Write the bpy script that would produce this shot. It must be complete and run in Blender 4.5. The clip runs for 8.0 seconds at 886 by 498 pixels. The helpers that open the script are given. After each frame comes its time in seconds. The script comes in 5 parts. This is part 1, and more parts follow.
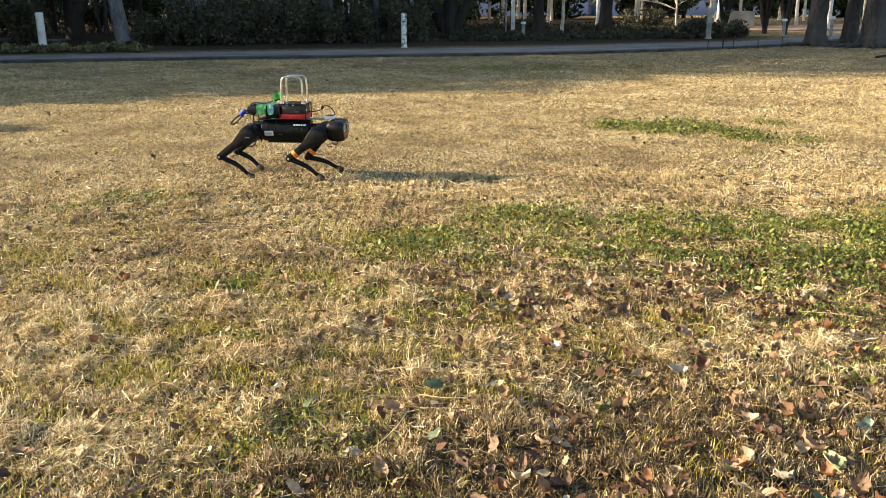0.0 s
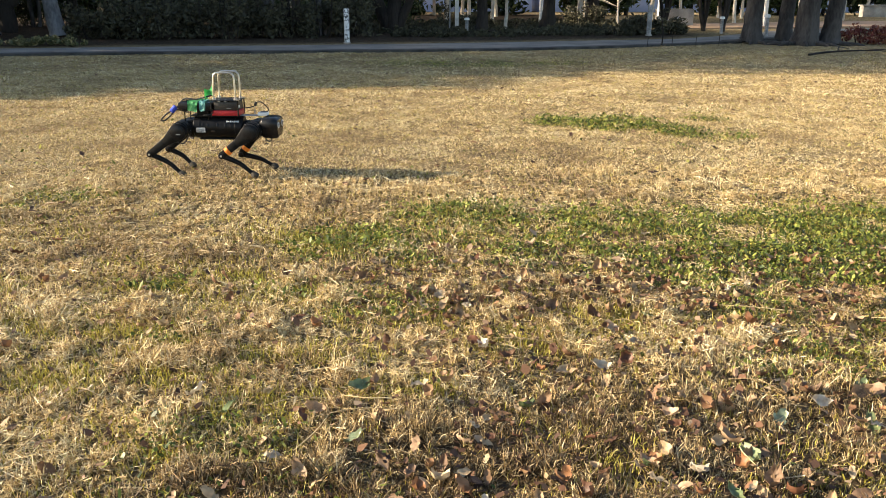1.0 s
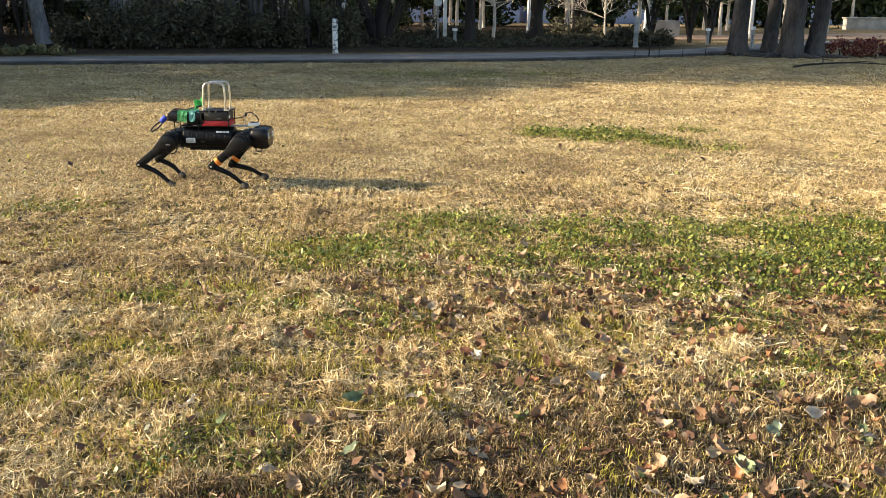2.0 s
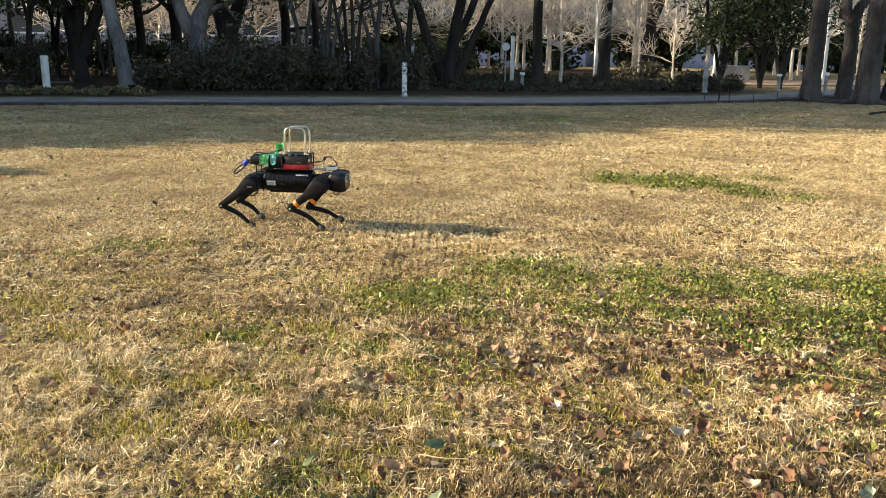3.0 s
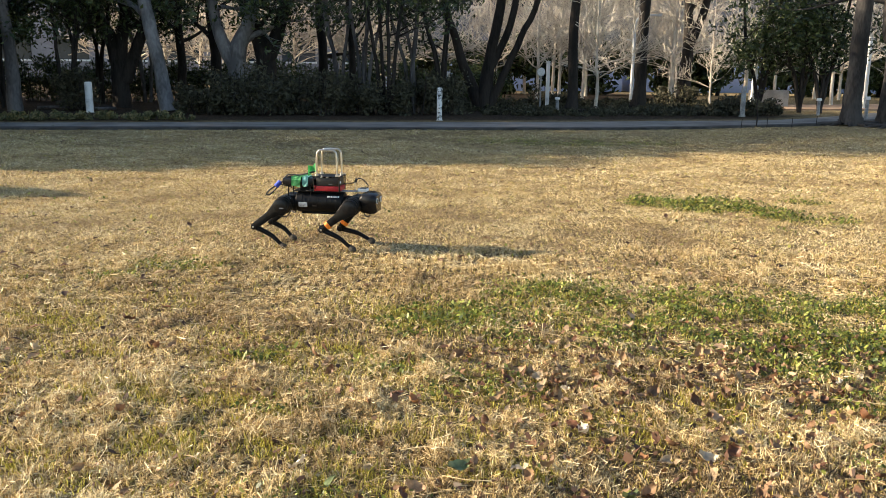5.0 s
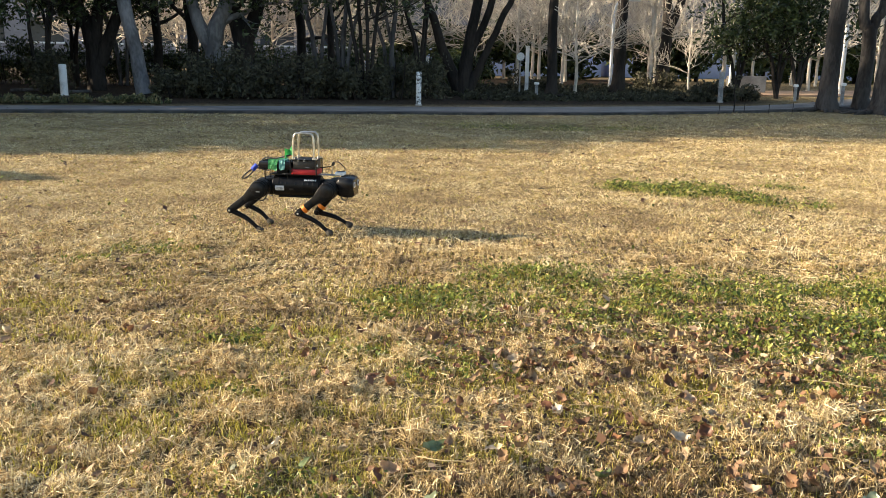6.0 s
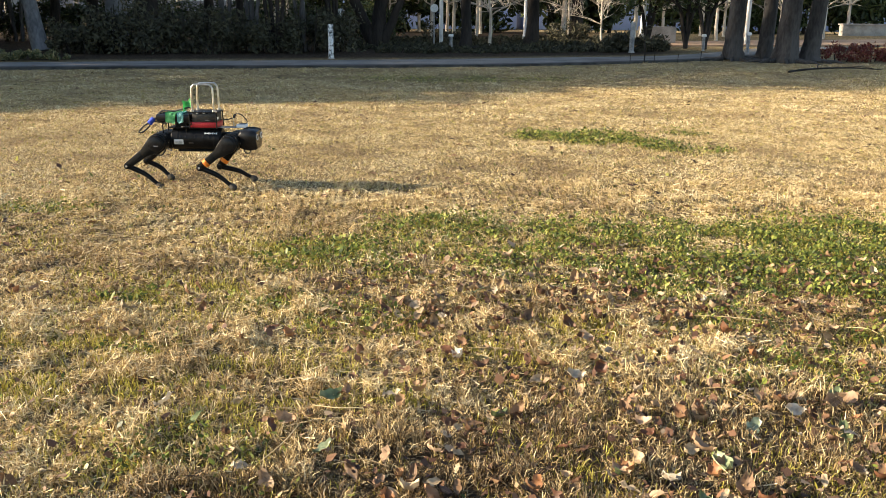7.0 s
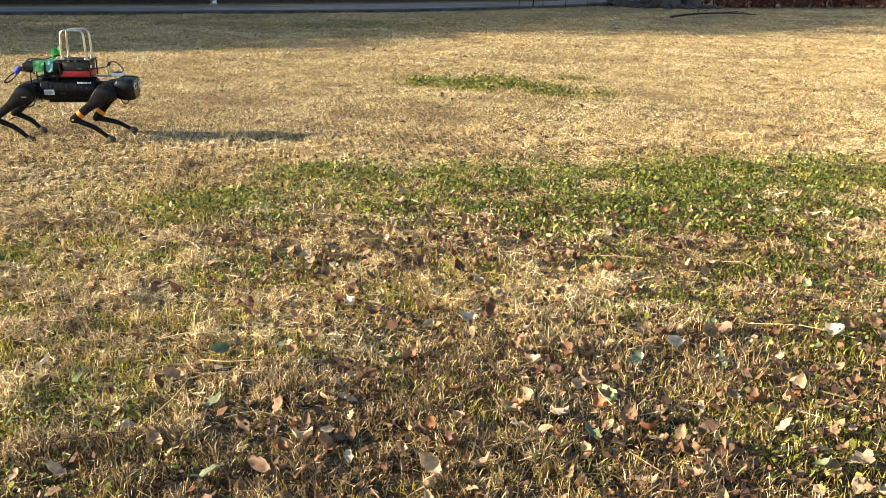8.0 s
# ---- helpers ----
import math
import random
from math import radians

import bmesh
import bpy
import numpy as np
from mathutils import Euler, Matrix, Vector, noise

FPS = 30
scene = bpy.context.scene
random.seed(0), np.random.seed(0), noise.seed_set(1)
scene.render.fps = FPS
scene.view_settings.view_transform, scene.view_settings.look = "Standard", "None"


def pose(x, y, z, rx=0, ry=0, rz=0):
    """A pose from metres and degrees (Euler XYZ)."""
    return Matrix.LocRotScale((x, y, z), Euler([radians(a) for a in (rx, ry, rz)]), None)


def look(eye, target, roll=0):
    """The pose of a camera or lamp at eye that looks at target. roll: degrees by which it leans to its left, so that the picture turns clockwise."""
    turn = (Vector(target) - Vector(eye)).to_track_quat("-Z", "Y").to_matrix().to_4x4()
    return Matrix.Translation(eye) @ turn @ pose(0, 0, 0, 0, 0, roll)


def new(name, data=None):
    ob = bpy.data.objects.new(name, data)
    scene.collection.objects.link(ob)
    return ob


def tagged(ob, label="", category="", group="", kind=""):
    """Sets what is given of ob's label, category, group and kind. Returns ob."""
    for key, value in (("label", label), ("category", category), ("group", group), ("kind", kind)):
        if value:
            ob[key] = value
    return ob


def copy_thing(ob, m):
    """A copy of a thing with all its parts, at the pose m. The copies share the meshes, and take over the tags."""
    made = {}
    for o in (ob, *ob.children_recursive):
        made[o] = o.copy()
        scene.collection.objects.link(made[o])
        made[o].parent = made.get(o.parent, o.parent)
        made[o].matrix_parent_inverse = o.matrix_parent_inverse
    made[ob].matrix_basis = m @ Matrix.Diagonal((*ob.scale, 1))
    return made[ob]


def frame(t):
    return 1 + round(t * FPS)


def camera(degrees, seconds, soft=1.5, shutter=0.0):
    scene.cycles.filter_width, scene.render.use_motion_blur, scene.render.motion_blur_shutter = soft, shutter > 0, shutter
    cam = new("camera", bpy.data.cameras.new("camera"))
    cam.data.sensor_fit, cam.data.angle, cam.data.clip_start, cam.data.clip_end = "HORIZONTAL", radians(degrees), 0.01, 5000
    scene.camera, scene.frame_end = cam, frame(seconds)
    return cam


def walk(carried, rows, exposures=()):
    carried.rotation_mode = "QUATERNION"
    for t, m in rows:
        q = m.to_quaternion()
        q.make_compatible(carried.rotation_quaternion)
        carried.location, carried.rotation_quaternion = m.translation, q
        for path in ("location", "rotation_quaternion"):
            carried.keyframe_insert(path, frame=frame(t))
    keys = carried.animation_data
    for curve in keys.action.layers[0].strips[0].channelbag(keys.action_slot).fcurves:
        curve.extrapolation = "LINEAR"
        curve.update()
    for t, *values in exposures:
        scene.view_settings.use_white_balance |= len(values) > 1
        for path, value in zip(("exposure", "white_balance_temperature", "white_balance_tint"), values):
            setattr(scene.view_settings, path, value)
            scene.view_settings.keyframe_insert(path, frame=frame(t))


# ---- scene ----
cam = camera(54.7, 8.0, 0.55)
PATH = [
    (0, (0.002, -0.003, 1.082), (-0.004, 1.915, 0.513), -0.2),
    (0.5, (0.042, 0.01, 1.076), (0.067, 1.923, 0.493), -0.1),
    (1, (0.073, 0.015, 1.083), (0.187, 1.927, 0.505), 0.3),
    (1.2, (0.079, 0.02, 1.082), (0.221, 1.929, 0.506), 0.4),
    (2.3, (0.031, 0.013, 1.101), (0.171, 1.936, 0.568), 0.7),
    (2.5, (0.013, 0.005, 1.114), (0.115, 1.935, 0.602), 0.7),
    (3, (-0.019, -0.009, 1.125), (-0.016, 1.936, 0.658), 0.8),
    (3.5, (-0.018, -0.008, 1.121), (-0.098, 1.943, 0.688), 0.7),
    (4, (-0.009, -0.001, 1.11), (-0.137, 1.952, 0.701), 0.6),
    (4.5, (0.003, 0.003, 1.106), (-0.105, 1.958, 0.701), 0.5),
    (6, (0.027, -0.001, 1.096), (-0.006, 1.949, 0.652), 0.9),
    (6.5, (0.048, 0.012, 1.081), (0.061, 1.955, 0.609), 0.7),
    (7, (0.11, 0.023, 1.057), (0.258, 1.943, 0.516), 0.6),
    (7.5, (0.136, 0.025, 1.051), (0.419, 1.91, 0.444), 0.8),
    (8, (0.133, 0.027, 1.047), (0.515, 1.879, 0.396), 1.0),
]
walk(cam, [(t, look(eye, target, roll)) for t, eye, target, roll in PATH])

# ---- light ----
SUN_RISE = radians(19.0)
world = bpy.data.worlds.new("sky")
scene.world = world
world.use_nodes = True
wn = world.node_tree
sky = wn.nodes.new("ShaderNodeTexSky")
sky.sky_type = 'NISHITA'
sky.sun_disc = False
sky.sun_elevation = SUN_RISE
sky.sun_rotation = radians(-87)
wn.nodes["Background"].inputs["Strength"].default_value = 0.094
wn.links.new(sky.outputs[0], wn.nodes["Background"].inputs["Color"])

sun = new("sun", bpy.data.lights.new("sun", 'SUN'))
sun.data.energy = 5.0
sun.data.angle = radians(0.55)
sun.data.color = (1.0, 0.835, 0.62)
sun.matrix_world = look((-20, 1.0, 20 * math.tan(SUN_RISE)), (0, 0, 0))
scene.view_settings.exposure = 1.54

# ---- materials ----


def nodes_of(name):
    m = bpy.data.materials.new(name)
    m.use_nodes = True
    t = m.node_tree
    b = t.nodes["Principled BSDF"]
    return m, t, b


def add(t, kind, **values):
    n = t.nodes.new(kind)
    for key, v in values.items():
        n.inputs[key].default_value = v
    return n


def ramp(t, source, stops):
    r = t.nodes.new("ShaderNodeValToRGB")
    e = r.color_ramp.elements
    while len(e) < len(stops):
        e.new(0.5)
    for el, (p, c) in zip(e, stops):
        el.position, el.color = p, (*c, 1)
    t.links.new(source, r.inputs[0])
    return r.outputs[0]


def surface(name, dark, light, scale=8.0, rough=0.6, metal=0.0, bump=0.2, fine=60.0, stretch=(1, 1, 1), spread=(0.35, 0.65), coat=0.0, shine=0.35):
    """A worn surface: a broad tone, a fine grain over it, and relief from the grain."""
    m, t, b = nodes_of(name)
    tc = t.nodes.new("ShaderNodeTexCoord")
    mp = add(t, "ShaderNodeMapping")
    mp.inputs["Scale"].default_value = stretch
    t.links.new(tc.outputs["Object"], mp.inputs[0])
    n1 = add(t, "ShaderNodeTexNoise", Scale=scale, Detail=5.0)
    n2 = add(t, "ShaderNodeTexNoise", Scale=fine, Detail=3.0)
    for n in (n1, n2):
        t.links.new(mp.outputs[0], n.inputs["Vector"])
    mix = t.nodes.new("ShaderNodeMath")
    mix.operation = 'MULTIPLY_ADD'
    t.links.new(n2.outputs[0], mix.inputs[0])
    mix.inputs[1].default_value = 0.45
    sub = t.nodes.new("ShaderNodeMath")
    sub.operation = 'SUBTRACT'
    t.links.new(n1.outputs[0], sub.inputs[0])
    sub.inputs[1].default_value = 0.22
    t.links.new(sub.outputs[0], mix.inputs[2])
    t.links.new(ramp(t, mix.outputs[0], [(spread[0], dark), (spread[1], light)]), b.inputs["Base Color"])
    b.inputs["Roughness"].default_value = rough
    b.inputs["Metallic"].default_value = metal
    b.inputs["Coat Weight"].default_value = coat
    b.inputs["Specular IOR Level"].default_value = shine
    if bump:
        bp = add(t, "ShaderNodeBump", Strength=bump, Distance=0.02)
        t.links.new(n2.outputs[0], bp.inputs["Height"])
        t.links.new(bp.outputs[0], b.inputs["Normal"])
    return m


def foliage(name, stops, through_light=0.3, rough=0.55, single=False, patchy=0.0, veined=False):
    """Leaves or blades: each one a tone of its own, some light passing through."""
    m, t, b = nodes_of(name)
    if single:
        src = t.nodes.new("ShaderNodeObjectInfo").outputs["Random"]
    else:
        src = t.nodes.new("ShaderNodeNewGeometry").outputs["Random Per Island"]
    col = ramp(t, src, stops)
    if patchy:
        tc = t.nodes.new("ShaderNodeTexCoord")
        n = add(t, "ShaderNodeTexNoise", Scale=1.3, Detail=6.0, Roughness=0.65)
        t.links.new(tc.outputs["Object"], n.inputs["Vector"])
        mx = t.nodes.new("ShaderNodeMix")
        mx.data_type, mx.blend_type = 'RGBA', 'MULTIPLY'
        mx.inputs[0].default_value = patchy
        t.links.new(col, mx.inputs[6])
        t.links.new(ramp(t, n.outputs[0], [(0.38, (0.4, 0.31, 0.25)), (0.5, (0.88, 0.81, 0.68)), (0.6, (1, 1, 1))]), mx.inputs[7])
        col = mx.outputs[2]
    if single or veined:
        tc = t.nodes.new("ShaderNodeTexCoord")
        n = add(t, "ShaderNodeTexNoise", Scale=45.0, Detail=4.0)
        t.links.new(tc.outputs["Object"], n.inputs["Vector"])
        mx = t.nodes.new("ShaderNodeMix")
        mx.data_type, mx.blend_type = 'RGBA', 'MULTIPLY'
        mx.inputs[0].default_value = 0.6
        t.links.new(col, mx.inputs[6])
        t.links.new(ramp(t, n.outputs[0], [(0.32, (0.35, 0.29, 0.24)), (0.6, (1, 1, 1))]), mx.inputs[7])
        col = mx.outputs[2]
    b.inputs["Roughness"].default_value = rough
    b.inputs["Specular IOR Level"].default_value = 0.3
    t.links.new(col, b.inputs["Base Color"])
    tr = t.nodes.new("ShaderNodeBsdfTranslucent")
    t.links.new(col, tr.inputs[0])
    ms = t.nodes.new("ShaderNodeMixShader")
    ms.inputs[0].default_value = through_light
    t.links.new(b.outputs[0], ms.inputs[1])
    t.links.new(tr.outputs[0], ms.inputs[2])
    t.links.new(ms.outputs[0], t.nodes["Material Output"].inputs[0])
    return m


def lawn_material():
    m, t, b = nodes_of("lawn_soil_and_thatch")
    tc = t.nodes.new("ShaderNodeTexCoord")

    def noise_of(scale, detail=5.0):
        n = add(t, "ShaderNodeTexNoise", Scale=scale, Detail=detail)
        t.links.new(tc.outputs["Object"], n.inputs["Vector"])
        return n.outputs[0]

    def blend(fac, a, c, mode='MIX'):
        x = t.nodes.new("ShaderNodeMix")
        x.data_type, x.blend_type = 'RGBA', mode
        if isinstance(fac, float):
            x.inputs[0].default_value = fac
        else:
            t.links.new(fac, x.inputs[0])
        t.links.new(a, x.inputs[6])
        t.links.new(c, x.inputs[7])
        return x.outputs[2]

    straw = ramp(t, noise_of(55.0), [(0.3, (0.09, 0.066, 0.036)), (0.5, (0.31, 0.235, 0.125)), (0.7, (0.58, 0.48, 0.28))])
    broad = ramp(t, noise_of(0.55), [(0.35, (0.7, 0.66, 0.6)), (0.65, (1, 1, 1))])
    mid = ramp(t, noise_of(6.0), [(0.36, (0.45, 0.4, 0.34)), (0.52, (1, 1, 1))])
    straw = blend(0.8, blend(0.7, straw, broad, 'MULTIPLY'), mid, 'MULTIPLY')
    grn = ramp(t, noise_of(40.0), [(0.35, (0.03, 0.04, 0.012)), (0.65, (0.13, 0.16, 0.04))])
    at = t.nodes.new("ShaderNodeAttribute")
    at.attribute_name = "clover"
    soil = ramp(t, noise_of(14.0), [(0.35, (0.025, 0.019, 0.013)), (0.65, (0.085, 0.06, 0.04))])
    # soil weight: grove floor, near soil and painted shade between near blades
    at2 = t.nodes.new("ShaderNodeAttribute")
    at2.attribute_name = "litter"
    col = blend(at2.outputs["Fac"], blend(at.outputs["Fac"], straw, grn), soil)
    t.links.new(col, b.inputs["Base Color"])
    b.inputs["Roughness"].default_value = 0.95
    b.inputs["Specular IOR Level"].default_value = 0.082
    bp = add(t, "ShaderNodeBump", Strength=0.9, Distance=0.03)
    t.links.new(noise_of(38.0, 6.0), bp.inputs["Height"])
    t.links.new(bp.outputs[0], b.inputs["Normal"])
    return m


M_LAWN = lawn_material()
M_DRY = foliage("dry_grass", [(0.0, (0.13, 0.08, 0.034)), (0.22, (0.4, 0.28, 0.12)), (0.55, (0.76, 0.61, 0.32)), (1.0, (0.94, 0.85, 0.59))], 0.1, 0.6, False, 0.65)
M_THATCH = foliage("brown_thatch", [(0.0, (0.035, 0.023, 0.013)), (0.4, (0.12, 0.08, 0.04)), (0.7, (0.3, 0.22, 0.105)), (0.9, (0.55, 0.43, 0.24)), (1.0, (0.8, 0.7, 0.48))], 0.06, 0.65, False, 0.8)
M_GREEN = foliage("green_grass", [(0.0, (0.11, 0.1, 0.016)), (0.5, (0.34, 0.3, 0.045)), (1.0, (0.58, 0.51, 0.12))], 0.3, 0.5)
M_CLOVER = foliage("clover", [(0.0, (0.03, 0.045, 0.01)), (0.4, (0.1, 0.135, 0.025)), (0.8, (0.25, 0.28, 0.05)), (1.0, (0.46, 0.45, 0.12))], 0.3, 0.45)
M_EVER = foliage("evergreen_leaves", [(0.0, (0.018, 0.03, 0.013)), (0.6, (0.048, 0.07, 0.024)), (1.0, (0.12, 0.14, 0.05))], 0.12, 0.35)
M_BUSH = foliage("undergrowth_leaves", [(0.0, (0.042, 0.04, 0.027)), (0.7, (0.082, 0.08, 0.048)), (1.0, (0.13, 0.12, 0.07))], 0.12, 0.75)
M_IVY = foliage("ground_cover_leaves", [(0.0, (0.06, 0.075, 0.03)), (0.6, (0.17, 0.17, 0.08)), (1.0, (0.36, 0.29, 0.14))], 0.2, 0.5)
M_RED = foliage("reddish_shrub_leaves", [(0.0, (0.09, 0.02, 0.018)), (0.6, (0.22, 0.05, 0.04)), (1.0, (0.3, 0.14, 0.07))], 0.2, 0.5)
M_LEAF_TAN = foliage("tan_fallen_leaf", [(0.0, (0.2, 0.125, 0.075)), (0.5, (0.36, 0.245, 0.15)), (1.0, (0.52, 0.38, 0.25))], 0.15, 0.6, True)
M_LEAF_RUST = foliage("rust_fallen_leaf", [(0.0, (0.09, 0.045, 0.028)), (0.5, (0.17, 0.078, 0.042)), (1.0, (0.36, 0.18, 0.08))], 0.15, 0.5, True)
M_LEAF_PALE = foliage("pale_fallen_leaf", [(0.0, (0.4, 0.33, 0.23)), (0.5, (0.52, 0.44, 0.32)), (1.0, (0.62, 0.56, 0.46))], 0.1, 0.45, True)
M_LEAF_GREEN = foliage("green_fallen_leaf", [(0.0, (0.12, 0.16, 0.06)), (0.5, (0.22, 0.27, 0.14)), (1.0, (0.33, 0.38, 0.25))], 0.1, 0.35, True)
M_LEAF_MIX = foliage("mixed_fallen_leaves", [(0.0, (0.1, 0.05, 0.03)), (0.35, (0.22, 0.125, 0.065)), (0.7, (0.36, 0.25, 0.14)), (1.0, (0.52, 0.41, 0.26))], 0.15, 0.6, False, 0.0, True)
M_CRUMB = foliage("crumbled_leaves", [(0.0, (0.04, 0.022, 0.014)), (0.5, (0.12, 0.06, 0.035)), (0.85, (0.27, 0.15, 0.08)), (1.0, (0.5, 0.36, 0.22))], 0.08, 0.6)
M_BARK_DARK = surface("dark_bark", (0.012, 0.01, 0.0085), (0.042, 0.034, 0.028), 3.0, 0.9, 0, 0.8, 26.0, (1, 1, 0.25))
M_BARK_GREY = surface("grey_bark", (0.055, 0.052, 0.052), (0.15, 0.142, 0.14), 2.2, 0.85, 0, 0.6, 20.0, (1, 1, 0.4))
M_BARK_SMOOTH = surface("smooth_pale_grey_bark", (0.11, 0.108, 0.11), (0.27, 0.265, 0.265), 2.2, 0.8, 0, 0.5, 18.0, (1, 1, 0.5))
M_BARK_MID = surface("brown_grey_bark", (0.025, 0.022, 0.02), (0.085, 0.077, 0.07), 2.6, 0.9, 0, 0.8, 24.0, (1, 1, 0.3))
M_BARK_PALE = surface("pale_bark", (0.46, 0.4, 0.32), (0.75, 0.69, 0.6), 3.0, 0.8, 0, 0.4, 18.0, (1, 1, 0.4))
M_ASPHALT = surface("worn_asphalt", (0.16, 0.148, 0.136), (0.27, 0.25, 0.225), 1.3, 0.9, 0, 0.4, 90.0)
M_KERB = surface("dark_edging", (0.03, 0.029, 0.027), (0.09, 0.085, 0.08), 4.0, 0.9, 0, 0.5, 60.0)
M_PAVING = surface("terracotta_paving", (0.32, 0.2, 0.12), (0.5, 0.34, 0.22), 2.0, 0.85, 0, 0.3, 30.0)
M_CONCRETE = surface("weathered_concrete", (0.26, 0.245, 0.22), (0.46, 0.43, 0.39), 2.5, 0.9, 0, 0.3, 40.0)
M_WHITE_POST = surface("chalky_white_paint", (0.5, 0.5, 0.5), (0.82, 0.82, 0.8), 5.0, 0.6, 0, 0.1, 40.0, spread=(0.2, 0.5))
# white paint with dappled shade put into its colour as dark blotches
M_MOTTLED = surface("dapple_shaded_white_paint", (0.1, 0.1, 0.095), (0.78, 0.78, 0.76), 16.0, 0.7, 0, 0.2, 60.0, spread=(0.4, 0.5))
M_GREY_POST = surface("grey_post", (0.2, 0.2, 0.2), (0.4, 0.4, 0.39), 5.0, 0.7, 0, 0.2, 40.0)
M_LAMP = surface("galvanised_pole", (0.6, 0.61, 0.63), (0.8, 0.81, 0.82), 4.0, 0.45, 0.0, 0.05, 40.0)
M_WALL = surface("pale_render_wall", (0.2, 0.2, 0.22), (0.28, 0.275, 0.3), 0.4, 0.8, 0, 0.1, 6.0)
# pale walls; the blue of skylit shade is put into their colour
M_SHADE_BLUE = surface("pale_panel_in_shade_blue", (0.36, 0.45, 0.68), (0.48, 0.57, 0.8), 0.5, 0.5, 0, 0.0, 6.0)
M_GLASS = surface("dark_window_glass", (0.02, 0.025, 0.03), (0.05, 0.06, 0.07), 0.5, 0.12, 0, 0.0)
M_ROOF = surface("grey_flat_roof", (0.2, 0.2, 0.2), (0.32, 0.32, 0.32), 0.5, 0.9, 0, 0.2)
M_BLACK = surface("black_anodised_metal", (0.006, 0.006, 0.006), (0.014, 0.014, 0.0145), 14.0, 0.33, 0.1, 0.05, 120.0, shine=0.15)
M_BLACK_MATT = surface("matt_black_plastic", (0.006, 0.006, 0.006), (0.014, 0.014, 0.014), 12.0, 0.42, 0, 0.08, 150.0, shine=0.1)
M_BLACK_GLOSS = surface("glossy_black_plastic", (0.008, 0.008, 0.009), (0.016, 0.016, 0.017), 9.0, 0.25, 0, 0.0, 80.0, shine=0.25)
M_RUBBER = surface("dusty_rubber", (0.025, 0.023, 0.02), (0.085, 0.075, 0.06), 30.0, 0.9, 0, 0.3, 160.0)
M_STEEL = surface("brushed_steel", (0.5, 0.47, 0.42), (0.72, 0.69, 0.64), 20.0, 0.28, 1.0, 0.03, 200.0)
M_REDCASE = surface("red_painted_metal", (0.42, 0.02, 0.025), (0.55, 0.035, 0.04), 10.0, 0.45, 0, 0.05, 100.0)
M_GREYCASE = surface("dark_grey_case", (0.025, 0.023, 0.022), (0.06, 0.055, 0.05), 10.0, 0.4, 0.3, 0.05, 100.0)
M_TAPE = surface("green_tape", (0.05, 0.36, 0.1), (0.16, 0.55, 0.22), 24.0, 0.4, 0, 0.35, 70.0)
M_TAPE_PALE = surface("pale_blue_green_tape", (0.16, 0.5, 0.46), (0.32, 0.66, 0.62), 24.0, 0.4, 0, 0.3, 70.0)
M_BLUE = surface("blue_strap", (0.02, 0.045, 0.4), (0.05, 0.1, 0.6), 40.0, 0.7, 0, 0.4, 200.0)
M_ORANGE = surface("orange_band", (0.75, 0.2, 0.02), (0.9, 0.3, 0.04), 25.0, 0.6, 0, 0.1, 150.0)
M_CABLE = surface("black_cable", (0.012, 0.012, 0.013), (0.035, 0.035, 0.035), 60.0, 0.5, 0, 0.3, 300.0)
M_LABEL = surface("white_label", (0.6, 0.61, 0.6), (0.78, 0.79, 0.78), 30.0, 0.5, 0, 0.0, 100.0)
M_PRINT = surface("grey_print", (0.12, 0.12, 0.12), (0.25, 0.25, 0.25), 30.0, 0.6, 0, 0.0, 100.0)
M_MARK_RED = surface("pinkish_red_lacquer", (0.5, 0.1, 0.08), (0.62, 0.18, 0.14), 30.0, 0.5, 0, 0.0, 100.0)

# ---- building blocks ----
rnd = random.Random(7)
rng = np.random.default_rng(11)


def raw_mesh(name, verts, faces, mat, smooth=False):
    me = bpy.data.meshes.new(name)
    me.from_pydata(verts, [], faces)
    me.materials.append(mat)
    if smooth:
        me.shade_smooth()
    me.update()
    return me


def array_mesh(name, v, loops, sizes, mat):
    """A mesh straight from arrays: vertices, corner indices, corners per face."""
    me = bpy.data.meshes.new(name)
    me.vertices.add(len(v))
    me.vertices.foreach_set("co", v.astype(np.float32).ravel())
    me.loops.add(len(loops))
    me.loops.foreach_set("vertex_index", loops.astype(np.int32))
    me.polygons.add(len(sizes))
    starts = np.concatenate(([0], np.cumsum(sizes)[:-1]))
    me.polygons.foreach_set("loop_start", starts.astype(np.int32))
    me.materials.append(mat)
    me.update(calc_edges=True)
    me.validate()
    return me


def from_bm(name, bm, mat, smooth=True, crease=35):
    bmesh.ops.recalc_face_normals(bm, faces=bm.faces)
    me = bpy.data.meshes.new(name)
    if smooth:
        for f in bm.faces:
            f.smooth = True
        lim = radians(crease)
        for e in bm.edges:
            if len(e.link_faces) == 2 and e.calc_face_angle(0) > lim:
                e.smooth = False
    bm.to_mesh(me)
    bm.free()
    me.materials.append(mat)
    return me


def part(name, bm, mat, parent, label="", smooth=True):
    me = bm if isinstance(bm, bpy.types.Mesh) else from_bm(name, bm, mat, smooth)
    ob = new(name, me)
    ob.parent = parent
    if label:
        tagged(ob, label)
    return ob


def bm_box(size, at=(0, 0, 0), bevel=0.0, turn=(0, 0, 0), bm=None, seg=2):
    bm = bm or bmesh.new()
    m = pose(*at, *turn) @ Matrix.Diagonal((*size, 1))
    made = bmesh.ops.create_cube(bm, size=1, matrix=m)
    if bevel:
        es = list({e for v in made["verts"] for e in v.link_edges})
        bmesh.ops.bevel(bm, geom=es, offset=bevel, segments=seg, affect='EDGES', profile=0.5)
    return bm


